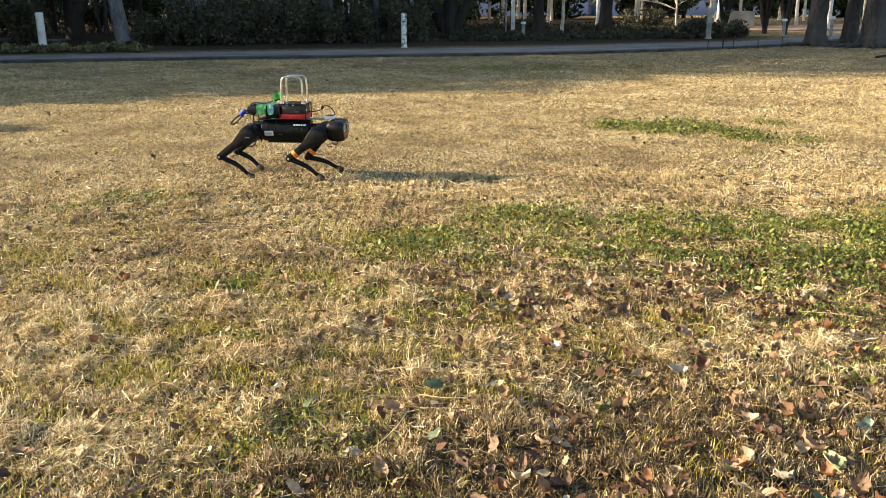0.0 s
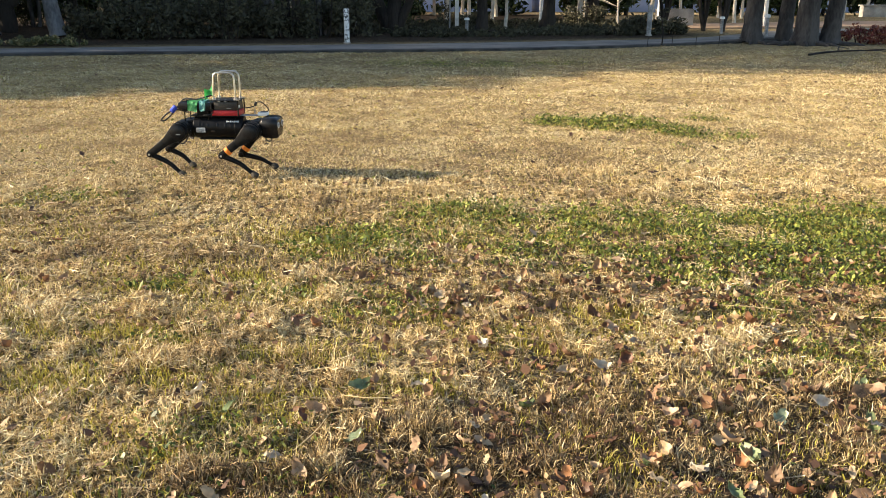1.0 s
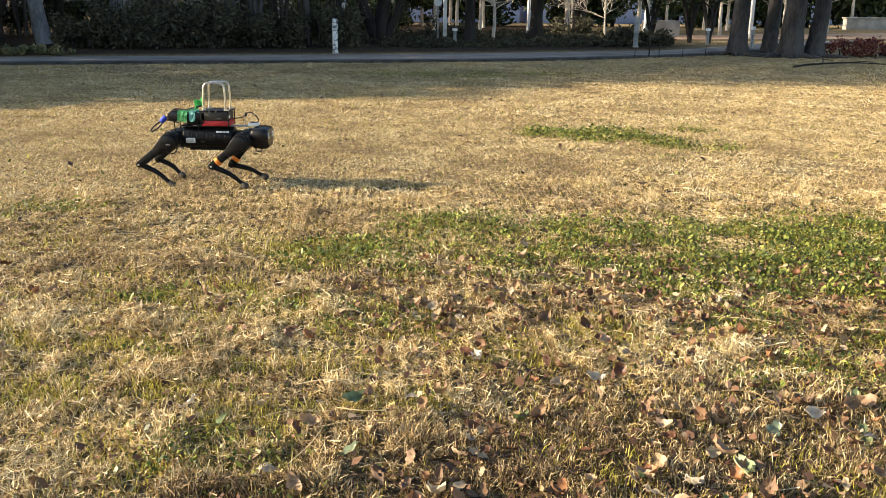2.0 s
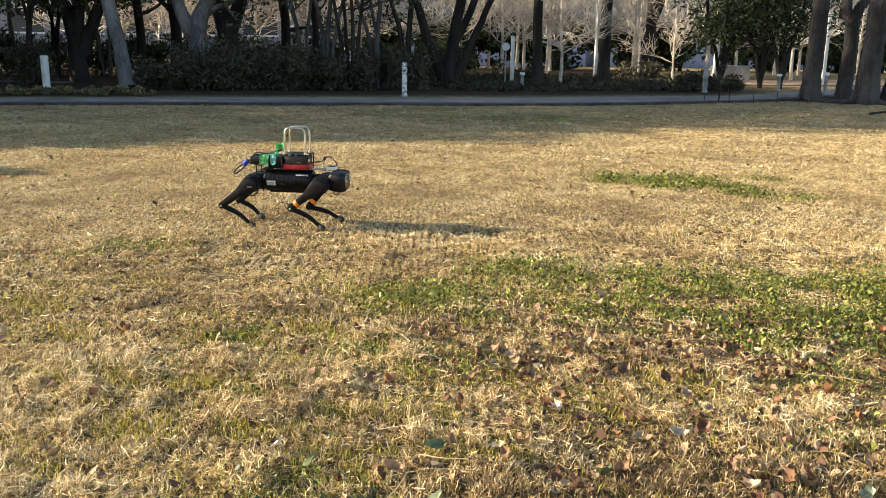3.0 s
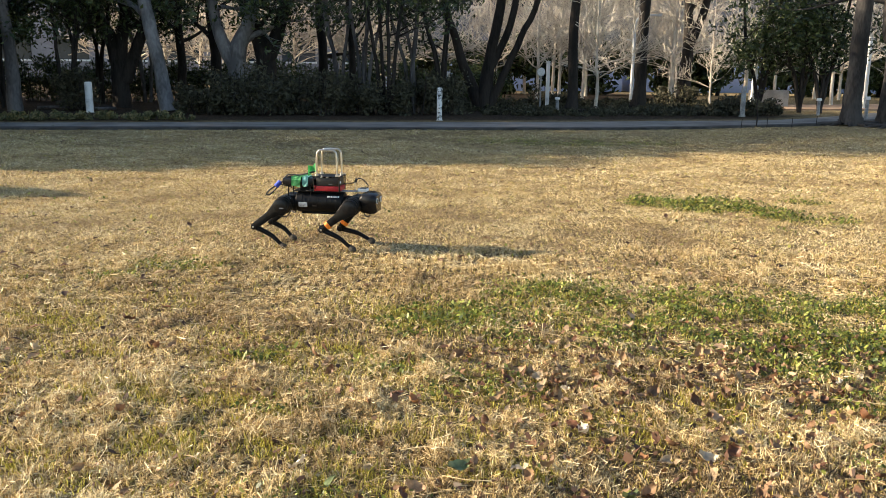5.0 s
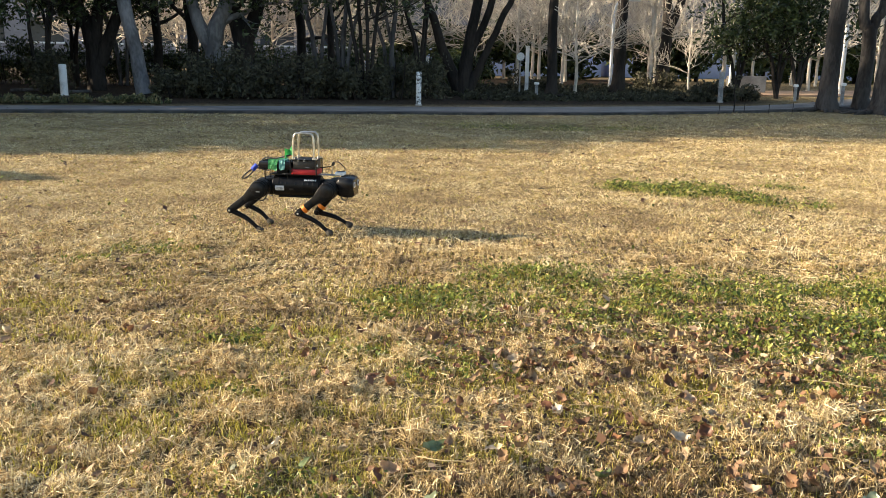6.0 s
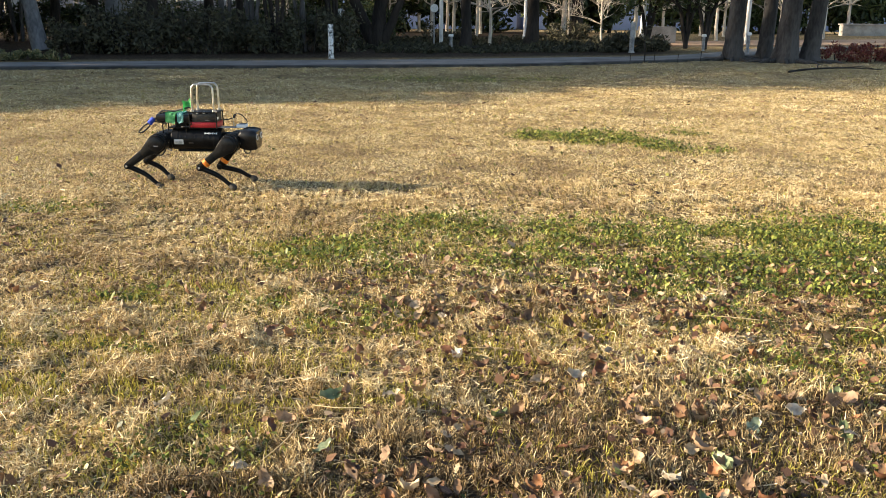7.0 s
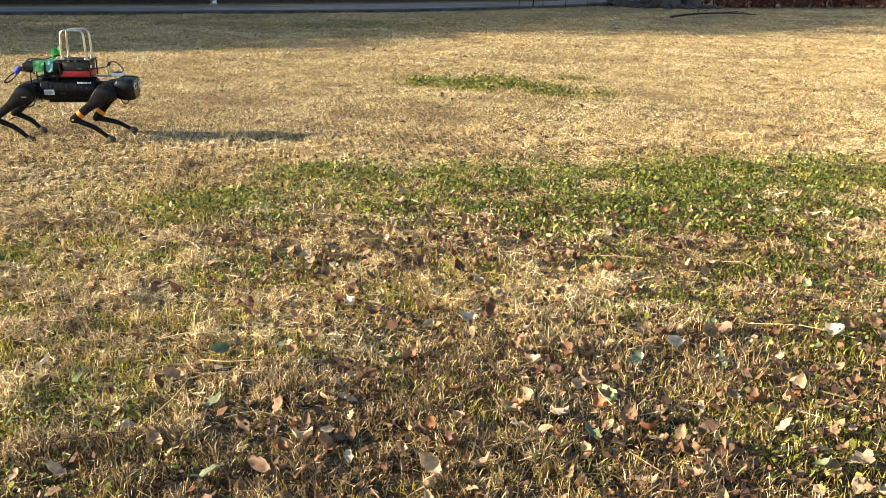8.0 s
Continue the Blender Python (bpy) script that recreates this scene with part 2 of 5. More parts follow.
def bm_lathe(profile, origin, axis, n=24, bm=None):
    """A turned shape: profile rows of (along the axis, radius)."""
    bm = bm or bmesh.new()
    m = Matrix.Translation(origin) @ Vector(axis).to_track_quat('Z', 'Y').to_matrix().to_4x4()
    rings = []
    for a, r in profile:
        rings.append([bm.verts.new(m @ Vector((max(r, 1e-4) * math.cos(2 * math.pi * i / n), max(r, 1e-4) * math.sin(2 * math.pi * i / n), a))) for i in range(n)])
    for p, q in zip(rings, rings[1:]):
        for i in range(n):
            bm.faces.new((p[i], p[(i + 1) % n], q[(i + 1) % n], q[i]))
    bm.faces.new(rings[0][::-1])
    bm.faces.new(rings[-1])
    return bm


def smooth_line(pts, steps=6):
    """A Catmull-Rom line through the points."""
    pts = [Vector(p) for p in pts]
    ext = [pts[0] * 2 - pts[1]] + pts + [pts[-1] * 2 - pts[-2]]
    out = []
    for a, b, c, d in zip(ext, ext[1:], ext[2:], ext[3:]):
        for k in range(steps):
            u = k / steps
            out.append(0.5 * (2 * b + (c - a) * u + (2 * a - 5 * b + 4 * c - d) * u * u + (3 * b - a - 3 * c + d) * u ** 3))
    return out + [pts[-1]]


def bm_tube(pts, radii, n=8, bm=None, closed_ends=True):
    bm = bm or bmesh.new()
    pts = [Vector(p) for p in pts]
    if not isinstance(radii, (list, tuple)):
        radii = [radii] * len(pts)
    up, rings = None, []
    for i, p in enumerate(pts):
        d = (pts[min(i + 1, len(pts) - 1)] - pts[max(i - 1, 0)]).normalized()
        side = d.orthogonal().normalized() if up is None else (up - d * up.dot(d)).normalized()
        up = side
        other = d.cross(side)
        rings.append([bm.verts.new(p + radii[i] * (math.cos(2 * math.pi * k / n) * side + math.sin(2 * math.pi * k / n) * other)) for k in range(n)])
    for p, q in zip(rings, rings[1:]):
        for k in range(n):
            bm.faces.new((p[k], p[(k + 1) % n], q[(k + 1) % n], q[k]))
    if closed_ends:
        bm.faces.new(rings[0][::-1])
        bm.faces.new(rings[-1])
    return bm


def bm_plate(outline, thick, m, bevel=0.004):
    """An outline in the plane x, z given a thickness in y and rounded edges."""
    bm = bmesh.new()
    a = [bm.verts.new(m @ Vector((x, -thick / 2, z))) for x, z in outline]
    b = [bm.verts.new(m @ Vector((x, thick / 2, z))) for x, z in outline]
    f1, f2 = bm.faces.new(a), bm.faces.new(b[::-1])
    n = len(a)
    for i in range(n):
        bm.faces.new((a[i], b[i], b[(i + 1) % n], a[(i + 1) % n]))
    if bevel:
        es = list({e for f in (f1, f2) for e in f.edges})
        bmesh.ops.bevel(bm, geom=es, offset=bevel, segments=2, affect='EDGES', profile=0.5)
    return bm


def capsule(p0, r0, p1, r1, n=9):
    """The outline round two circles."""
    d = math.hypot(p1[0] - p0[0], p1[1] - p0[1])
    base = math.atan2(p1[1] - p0[1], p1[0] - p0[0])
    off = math.acos(max(-1, min(1, (r0 - r1) / d)))
    out = []
    for i in range(n + 1):
        a = base + off + (2 * math.pi - 2 * off) * i / n
        out.append((p0[0] + r0 * math.cos(a), p0[1] + r0 * math.sin(a)))
    for i in range(n + 1):
        a = base - off + 2 * off * i / n
        out.append((p1[0] + r1 * math.cos(a), p1[1] + r1 * math.sin(a)))
    return out


# ---- the ground ----
# green growth in the dry lawn: x, y, half width, half depth, density
CLOVER = [(0.1, 3.65, 0.5, 0.33, 0.8), (0.45, 4.15, 0.42, 0.28, 0.7), (0.8, 3.75, 0.6, 0.48, 1.0), (1.5, 3.7, 0.7, 0.62, 1.0), (2.3, 3.6, 0.8, 0.72, 1.0), (3.1, 3.5, 0.7, 0.7, 0.9),
          (1.7, 2.75, 0.5, 0.35, 0.85), (2.2, 2.45, 0.5, 0.35, 0.8), (1.55, 2.3, 0.45, 0.25, 0.6), (1.9, 2.0, 0.4, 0.22, 0.6), (1.45, 1.5, 0.3, 0.3, 0.7), (-0.27, 3.03, 0.17, 0.1, 0.85),
          (-0.81, 3.12, 0.14, 0.08, 0.8), (0.05, 2.86, 0.25, 0.14, 0.6), (-1.65, 4.62, 0.3, 0.12, 0.65), (-2.0, 4.35, 0.22, 0.12, 0.65), (1.55, 7.4, 0.3, 0.28, 1.3), (2.0, 7.2, 0.34, 0.4, 1.3),
          (2.36, 6.78, 0.2, 0.32, 0.9), (2.85, 7.45, 0.22, 0.18, 0.7), (2.6, 6.5, 0.28, 0.22, 0.55), (1.75, 7.0, 0.25, 0.16, 0.5), (2.15, 6.03, 0.13, 0.08, 0.7), (1.4, 13.5, 1.7, 0.7, 0.6), (-0.63, 2.63, 0.16, 0.1, 0.5), (-0.39, 1.92, 0.25, 0.15, 0.45), (-0.25, 1.69, 0.3, 0.12, 0.5),
          (1.5, 3.15, 0.5, 0.22, 0.85), (2.05, 2.95, 0.5, 0.3, 0.9)]
# yellow-green tufts: x, y, half width
MOSS = [(-0.83, 2.69, 0.12), (-0.65, 2.56, 0.12), (-0.42, 2.45, 0.15), (-1.48, 3.18, 0.2), (-1.31, 2.18, 0.16), (-1.15, 2.09, 0.16), (-0.54, 3.23, 0.14), (-0.42, 3.77, 0.16), (0.04, 2.77, 0.2), (-0.53, 2.34, 0.2), (0.1, 2.95, 0.16), (-0.1, 2.5, 0.2), (0.5, 2.55, 0.25), (0.25, 2.75, 0.2), (-0.3, 2.15, 0.22), (0.1, 2.25, 0.2), (0.9, 2.75, 0.25), (-1.2, 2.75, 0.25), (-0.9, 2.3, 0.2), (-1.9, 3.5, 0.3)]


def lattice(x, y, cell, shift):
    """A number from 0 to 1 for each place, changing from cell to cell without hard steps."""
    def corner(i, j):
        h = np.sin(i * 127.1 + j * 311.7 + shift) * 43758.5453
        return h - np.floor(h)
    fx, fy = x / cell, y / cell
    i, j = np.floor(fx), np.floor(fy)
    u, v = fx - i, fy - j
    u, v = u * u * (3 - 2 * u), v * v * (3 - 2 * v)
    return (corner(i, j) * (1 - u) + corner(i + 1, j) * u) * (1 - v) + (corner(i, j + 1) * (1 - u) + corner(i + 1, j + 1) * u) * v


def green_at(x, y):
    g = np.zeros_like(x)
    for cx, cy, rx, ry, k in CLOVER:
        q = ((x - cx) / rx) ** 2 + ((y - cy) / ry) ** 2
        g = np.maximum(g, k * np.clip(1.4 - q, 0, 1))
    clump = 0.55 * lattice(x, y, 0.16, 4.2) + 0.45 * lattice(x, y, 0.42, 9.6) + 0.25 * lattice(x, y, 0.055, 1.3)
    return np.clip(g * np.clip((clump - 0.36) * 3.2, 0.04, 1.15), 0, 1)


def moss_at(x, y):
    g = np.zeros_like(x)
    for cx, cy, r in MOSS:
        g = np.maximum(g, np.clip(1.3 - ((x - cx) / r) ** 2 - ((y - cy) / (0.6 * r)) ** 2, 0, 1))
    return g * np.clip(2.2 * lattice(x, y, 0.05, 3.9) - 0.3, 0, 1)


def path_near(x):
    return np.interp(x, [-60, -8.65, -4.9, -1.1, 2.24, 3.95, 5.84, 7.6, 12, 22, 60], [6.0, 14.62, 15.4, 16.0, 16.58, 17.24, 18.1, 19.2, 23.4, 33, 60])


def path_far(x):
    return np.interp(x, [-60, -9.74, -5.58, -1.27, 0.76, 2.63, 4.61, 6.64, 8, 11.5, 21, 60], [8.0, 16.2, 17.2, 18.14, 18.62, 19.17, 19.86, 20.5, 21.6, 25.5, 35.2, 62])


def bumps(x, y):
    return 0.008 * np.sin(x * 2.3 + 1.1) * np.sin(y * 1.9) + 0.004 * np.sin(x * 7.9 + y * 3.1) * np.sin(y * 6.7)


def spaced(lo, a, b, hi, step):
    inner = np.arange(a, b + step / 2, step)
    out_l, out_r, s, p = [], [], step, a
    while p > lo:
        s *= 1.5
        p -= s
        out_l.append(p)
    s, p = step, b
    while p < hi:
        s *= 1.5
        p += s
        out_r.append(p)
    return np.concatenate((out_l[::-1], inner, out_r))


def build_ground():
    xs, ys = spaced(-1500, -13, 16, 1500, 0.16), spaced(-1500, -1, 22, 2500, 0.14)
    X, Y = np.meshgrid(xs, ys)
    fade = np.clip(1 - (np.abs(X) + np.abs(Y - 8)) / 40, 0, 1)
    Z = bumps(X, Y) * fade * np.clip((14 - Y) / 3, 0, 1)
    beyond = np.clip((Y - path_far(X)) / 0.6, 0, 1)
    grove = beyond * np.clip((48 - Y) / 4, 0, 1) * np.clip((8.6 - X) / 1.5, 0, 1)
    Z = Z + 0.03 * beyond * np.clip((45 - Y) / 10, 0, 1)
    v = np.stack((X, Y, Z), -1).reshape(-1, 3)
    nx, ny = len(xs), len(ys)
    i = (np.arange(ny - 1)[:, None] * nx + np.arange(nx - 1)).ravel()
    loops = np.stack((i, i + 1, i + nx + 1, i + nx), -1).ravel()
    me = array_mesh("ground", v, loops, np.full(len(i), 4), M_LAWN)
    # near soil tone, which also puts shade between the blades into the colour
    around = np.clip((7.0 - np.hypot(X - 0.5, Y - 2.5)) / 3.5, 0, 1)
    near_soil_and_gap_shade = around * (0.55 + 0.45 * np.clip((2.5 - Y - 0.5 * np.clip(0.35 - X, 0, 1)) / 0.8, 0, 1) * (0.7 + 0.4 * np.sin(X * 5.3 + 2 * np.sin(Y * 4.1)) * np.sin(Y * 6.2 + X)))
    grove = np.maximum(grove, near_soil_and_gap_shade)
    for name, val in (("clover", green_at(X, Y) * 0.85), ("litter", grove)):
        a = me.attributes.new(name, 'FLOAT', 'POINT')
        a.data.foreach_set("value", val.astype(np.float32).ravel())
    me.shade_smooth()
    return tagged(new("ground", me), "dry winter lawn with straw-coloured grass and green patches", "lawn", kind="structure")


build_ground()


def strip(name, fa, fb, z, x0, x1, mat, label, category, n=90, drop=0.0):
    """A strip between two lines across the plan, with a little thickness."""
    bm = bmesh.new()
    rows = []
    for k in range(n + 1):
        x = x0 + (x1 - x0) * k / n
        ya, yb = float(fa(x)), float(fb(x))
        rows.append([bm.verts.new(c) for c in ((x, ya, z - 0.12), (x, ya, z), (x, yb, z), (x, yb, z - 0.12))])
    for p, q in zip(rows, rows[1:]):
        for j in range(3):
            bm.faces.new((p[j], q[j], q[j + 1], p[j + 1]))
    bm.faces.new(rows[0])
    bm.faces.new(rows[-1][::-1])
    return tagged(new(name, from_bm(name, bm, mat, False)), label, category, kind="structure")


strip("footpath", lambda x: path_near(x) + 0.1, path_far, 0.008, -40, 21, M_ASPHALT, "grey asphalt footpath crossing the park behind the lawn", "footpath")
strip("kerb", lambda x: path_near(x) - 0.2, lambda x: path_near(x) + 0.097, 0.045, -40, 21, M_KERB, "low dark stone edging along the footpath", "kerb")
strip("paved_plaza", lambda x: 25.3 + 0.25 * (x - 8), lambda x: 28.2 + 0.4 * (x - 8), 0.075, 8.2, 26, M_PAVING, "sunlit terracotta paving beyond the trees", "pavement", 30)

# ---- trees and shrubs ----


def grow(pts_r, seed, n_limb, limb_len, levels, spread_up=0.6, first=0.35, r_min=0.006, sides=6, twist=0.25, kids=3):
    """Stems given as lines with radii, and limbs that fork from them again and again; returns vertices, faces and twig tips."""
    g = random.Random(seed)
    verts, faces, tips = [], [], []

    def tube(pts, rr, n):
        base = len(verts)
        side = None
        for i, p in enumerate(pts):
            d = (pts[min(i + 1, len(pts) - 1)] - pts[max(i - 1, 0)]).normalized()
            side = d.orthogonal().normalized() if side is None else (side - d * side.dot(d)).normalized()
            o = d.cross(side)
            for k in range(n):
                a = 2 * math.pi * k / n
                verts.append(p + rr[i] * (math.cos(a) * side + math.sin(a) * o))
        for i in range(len(pts) - 1):
            for k in range(n):
                a, b = base + i * n + k, base + i * n + (k + 1) % n
                faces.append((a, b, b + n, a + n))

    def limb(p, d, length, r, level):
        steps = 5 if level < 2 else 4 if level < 3 else 3
        pts, rr = [p.copy()], [r]
        for k in range(steps):
            d = (d + Vector((g.gauss(0, twist), g.gauss(0, twist), g.gauss(0.06, twist))) * 0.55).normalized()
            p = p + d * length / steps
            pts.append(p.copy())
            rr.append(max(r * (1 - 0.75 * (k + 1) / steps), r_min))
        tube(pts, rr, max(3, sides - level))
        tips.append(p.copy())
        if level < levels:
            for k in range(kids + (level < 2)):
                i = g.randint(1, steps)
                a = g.uniform(0, 2 * math.pi)
                nd = (d + Vector((math.cos(a), math.sin(a), g.uniform(-0.2, 0.6))) * g.uniform(0.6, 1.0)).normalized()
                limb(pts[i], nd, length * g.uniform(0.5, 0.72), max(rr[i] * 0.62, r_min), level + 1)

    for pts, radii in pts_r:
        line = smooth_line(pts, 4)
        rr = [float(r) for r in np.interp(np.linspace(0, 1, len(line)), np.linspace(0, 1, len(radii)), radii)]
        line = [p + Vector((g.gauss(0, 0.008), g.gauss(0, 0.008), 0)) for p in line]
        tube(line, rr, 10)
        for k in range(n_limb):
            i = int(len(line) * (first + (1 - first) * (k + g.random()) / n_limb))
            i = min(i, len(line) - 1)
            a = g.uniform(0, 2 * math.pi)
            d = Vector((math.cos(a), math.sin(a), g.uniform(0.1, 1.0) * spread_up * 1.5)).normalized()
            limb(line[i], d, limb_len * g.uniform(0.7, 1.1), rr[i] * 0.55, 1)
    return verts, faces, tips


def leaf_cloud(name, centres, per, radius, size, mat, seed, flat=0.8, stray=0.0):
    """Many small pointed leaves in clumps round the centres."""
    g = np.random.default_rng(seed)
    c = np.repeat(np.array([tuple(p) for p in centres]), per, axis=0)
    n = len(c)
    d = g.normal(size=(n, 3))
    d /= np.linalg.norm(d, axis=1)[:, None]
    rr = radius * g.random(n) ** 0.45 * (0.7 + 0.6 * np.repeat(g.random(len(centres)), per))
    p = c + d * rr[:, None] * np.array((1, 1, flat))
    p[:, 2] = np.maximum(p[:, 2], 0.03)
    u = g.normal(size=(n, 3))
    u /= np.linalg.norm(u, axis=1)[:, None]
    w = np.cross(u, g.normal(size=(n, 3)))
    w /= np.linalg.norm(w, axis=1)[:, None]
    s = (size * (0.6 + 0.8 * g.random(n)))[:, None]
    nrm = np.cross(u, w) * 0.12 * s
    v = np.stack((p - u * s * 0.5, p + w * s * 0.22 + nrm, p + u * s * 0.55, p - w * s * 0.22 + nrm), 1).reshape(-1, 3)
    i = np.arange(n) * 4
    loops = np.stack((i, i + 1, i + 2, i, i + 2, i + 3), -1).ravel()
    return array_mesh(name, v, loops, np.full(2 * n, 3), mat)


def tree(stems, at, bark, label, seed, limbs=5, limb_len=1.6, levels=3, crown=None, category="tree", first=0.4, r_min=0.006, group="", kids=3, roots=0, sides=6):
    """A tree: trunk with limbs, and a crown of leaves where crown = (leaves per clump, clump radius, leaf size, extra low clumps, material)."""
    base = tagged(new("tree"), label, category, group)
    base.matrix_basis = pose(*at)
    vs, fs, tips = grow(stems, seed, limbs, limb_len, levels, first=first, r_min=r_min, kids=kids, sides=sides)
    part("trunk", raw_mesh("trunk", vs, fs, bark, True), bark, base)
    g = random.Random(seed + 5)
    r0 = stems[0][1][0]
    for k in range(roots):
        a = 2 * math.pi * (k + g.random() * 0.6) / roots
        ln = r0 * g.uniform(1.7, 3.0)
        dx, dy = math.cos(a), math.sin(a)
        part("root", bm_tube(smooth_line([(dx * r0 * 0.35, dy * r0 * 0.35, r0 * 0.7), (dx * r0 * 0.85, dy * r0 * 0.85, r0 * 0.18), (dx * ln * 0.75, dy * ln * 0.75, 0.03), (dx * ln, dy * ln, -0.03)], 3),
                             [float(r) for r in np.linspace(r0 * 0.2, 0.018, 10)], 7), bark, base)
    if crown:
        per, rad, size, low, mat = crown
        part("crown", leaf_cloud("crown", tips + [Vector(p) for p in low], per, rad, size, mat, seed + 1), mat, base, "leafy crown")
    return base


def stem(points, *radii):
    return (points, list(radii))


def hanging(seed, n, wide=1.6, low=2.0, high=3.6):
    """Clumps of leaves that hang low in a crown."""
    q = random.Random(seed)
    return [(q.uniform(-wide, wide), q.uniform(-1, 1), low + (high - low) * q.random() ** 0.7) for k in range(n)]


GROVE = "trees of the grove behind the footpath"
# straight and forked trunks of the dark grove
tree([stem([(0, 0, 0), (0.0, 0, 1.5), (-0.12, 0, 3.2), (0, 0, 7)], 0.19, 0.135, 0.125, 0.05)], (-10.95, 20.0, 0), M_BARK_GREY, "grey-barked evergreen tree in shade beside the path", 21, 6, 1.8, 3,
     (26, 0.5, 0.13, hanging(500, 60, 2.2, 1.7), M_EVER), first=0.42, group=GROVE)
tree([stem([(0, 0, 0), (0, 0, 0.9), (-0.1, 0, 1.6), (-0.55, 0.1, 2.6), (-0.9, 0.2, 5.5)], 0.25, 0.21, 0.19, 0.14, 0.05),
      stem([(0.02, 0, 0.9), (0.1, 0, 1.7), (0.3, 0, 2.6), (0.5, 0.2, 6.5)], 0.22, 0.17, 0.15, 0.05),
      stem([(0.12, 0, 0.7), (0.45, 0, 1.4), (0.85, -0.1, 2.4), (1.4, -0.2, 5.2)], 0.2, 0.16, 0.13, 0.05)], (-9.4, 22.4, 0.04), M_BARK_DARK, "thick dark trunk forking low into three stems", 22, 4, 1.7, 3,
     (26, 0.5, 0.13, hanging(501, 50, 1.9, 1.8), M_EVER), first=0.5, group=GROVE)
tree([stem([(0, 0, 0), (-0.12, 0, 0.9), (-0.3, 0, 1.9), (-0.5, 0.05, 3.2), (-0.6, 0.1, 7)], 0.2, 0.16, 0.16, 0.15, 0.05)], (-7.55, 20.7, 0.04), M_BARK_SMOOTH, "leaning pale grey trunk with smooth bark", 23, 5, 1.7, 3,
     (15, 0.5, 0.13, hanging(502, 22), M_EVER), first=0.5, group=GROVE)
tree([stem([(0, 0, 0), (0.02, 0, 1.0), (0.1, 0, 1.6), (0.5, 0, 2.7), (0.7, 0, 6)], 0.28, 0.24, 0.21, 0.16, 0.05),
      stem([(-0.02, 0, 1.1), (-0.35, 0, 1.75), (-0.6, 0, 2.9), (-0.9, 0, 6)], 0.22, 0.16, 0.13, 0.05)], (-6.2, 22.0, 0.04), M_BARK_SMOOTH, "stout pale grey trunk forking in a wide V", 24, 4, 1.7, 3,
     (15, 0.5, 0.13, hanging(503, 6), M_EVER), first=0.5, group=GROVE)
tree([stem([(0, 0, 0), (0, 0, 1.3), (-0.3, 0, 2.1), (-0.6, 0.1, 3.0), (-0.8, 0.1, 6)], 0.28, 0.24, 0.17, 0.14, 0.05),
      stem([(0.03, 0, 1.2), (0.4, 0, 2.1), (0.6, 0, 3.0), (1.0, 0, 6)], 0.2, 0.17, 0.14, 0.05)], (-5.5, 22.2, 0.04), M_BARK_DARK, "dark trunk forking into two rising stems", 25, 4, 1.6, 3,
     (15, 0.5, 0.13, hanging(504, 10), M_EVER), first=0.5, group=GROVE)
for x, y, r, sd in ((-7.25, 23.6, 0.14, 31), (-4.6, 25.2, 0.13, 32), (-8.6, 24.8, 0.12, 33), (-3.6, 24.2, 0.09, 34), (-14.2, 22.0, 0.16, 35)):
    tree([stem([(0, 0, 0), (0.04, 0, 1.4), (-0.05, 0.05, 3), (0.1, 0, 6.5)], r * 1.15, r, r * 0.95, 0.04)], (x, y, 0.04), M_BARK_DARK, "slender dark upright trunk with evergreen crown", sd, 6, 1.5, 3,
         (26 if x < -8 else 12, 0.5, 0.13, hanging(sd + 500, 30 if x < -8 else 3), M_EVER), first=0.36, group=GROVE)
# many-stemmed thicket in the middle
for x, y, sd in ((-2.9, 21.4, 41), (-2.2, 20.6, 42), (-1.6, 21.0, 43), (-0.9, 21.8, 44), (-3.5, 21.8, 45), (-10.2, 21.3, 46), (-12.6, 23.4, 47), (-10.9, 24.6, 48), (-9.9, 25.6, 49), (-12.0, 21.6, 50)):
    g = random.Random(sd)
    st = []
    for k in range(4):
        a, b = g.uniform(-0.5, 0.5), g.uniform(-0.3, 0.3)
        st.append(stem([(a * 0.25, b * 0.25, 0), (a * 0.5, b, 1.2), (a + g.uniform(-0.2, 0.2), b, 2.5), (a * 1.5, b * 1.4, 4.6)], 0.05, 0.042, 0.036, 0.015))
    tree(st, (x, y, 0.04), M_BARK_GREY if sd % 2 else M_BARK_DARK, "many-stemmed evergreen shrub tree with thin bare stems", sd, 3, 1.1, 3, (8 if sd < 46 else 22, 0.42, 0.12, hanging(sd + 500, 2 if sd < 46 else 34, 1.0 if sd < 46 else 1.5, 2.1 if sd < 46 else 1.5), M_EVER), "shrub tree", first=0.45, group=GROVE)
# three spreading dark stems
tree([stem([(-0.05, 0, 0), (-0.45, 0, 0.9), (-0.8, 0, 1.9), (-1.1, 0, 3.0), (-1.5, 0, 6)], 0.2, 0.14, 0.11, 0.09, 0.03),
      stem([(0, 0, 0), (0.06, 0, 0.8), (0.2, 0, 1.7), (0.45, 0, 3.2), (0.5, 0, 6.5)], 0.22, 0.18, 0.14, 0.12, 0.04),
      stem([(0.16, 0, 1.1), (0.45, 0, 1.7), (0.75, 0, 2.6), (1.2, 0.1, 6)], 0.1, 0.1, 0.09, 0.03),
      stem([(0.1, 0, 0.0), (0.5, -0.1, 0.9), (0.95, -0.1, 1.9), (1.4, -0.1, 3.0), (1.9, -0.1, 5.6)], 0.15, 0.1, 0.085, 0.075, 0.03)], (0.1, 23.4, 0.04), M_BARK_DARK, "dark tree with several spreading bare stems", 51, 3, 1.5, 3,
     (16, 0.45, 0.12, [], M_EVER), first=0.72, group=GROVE, roots=4)
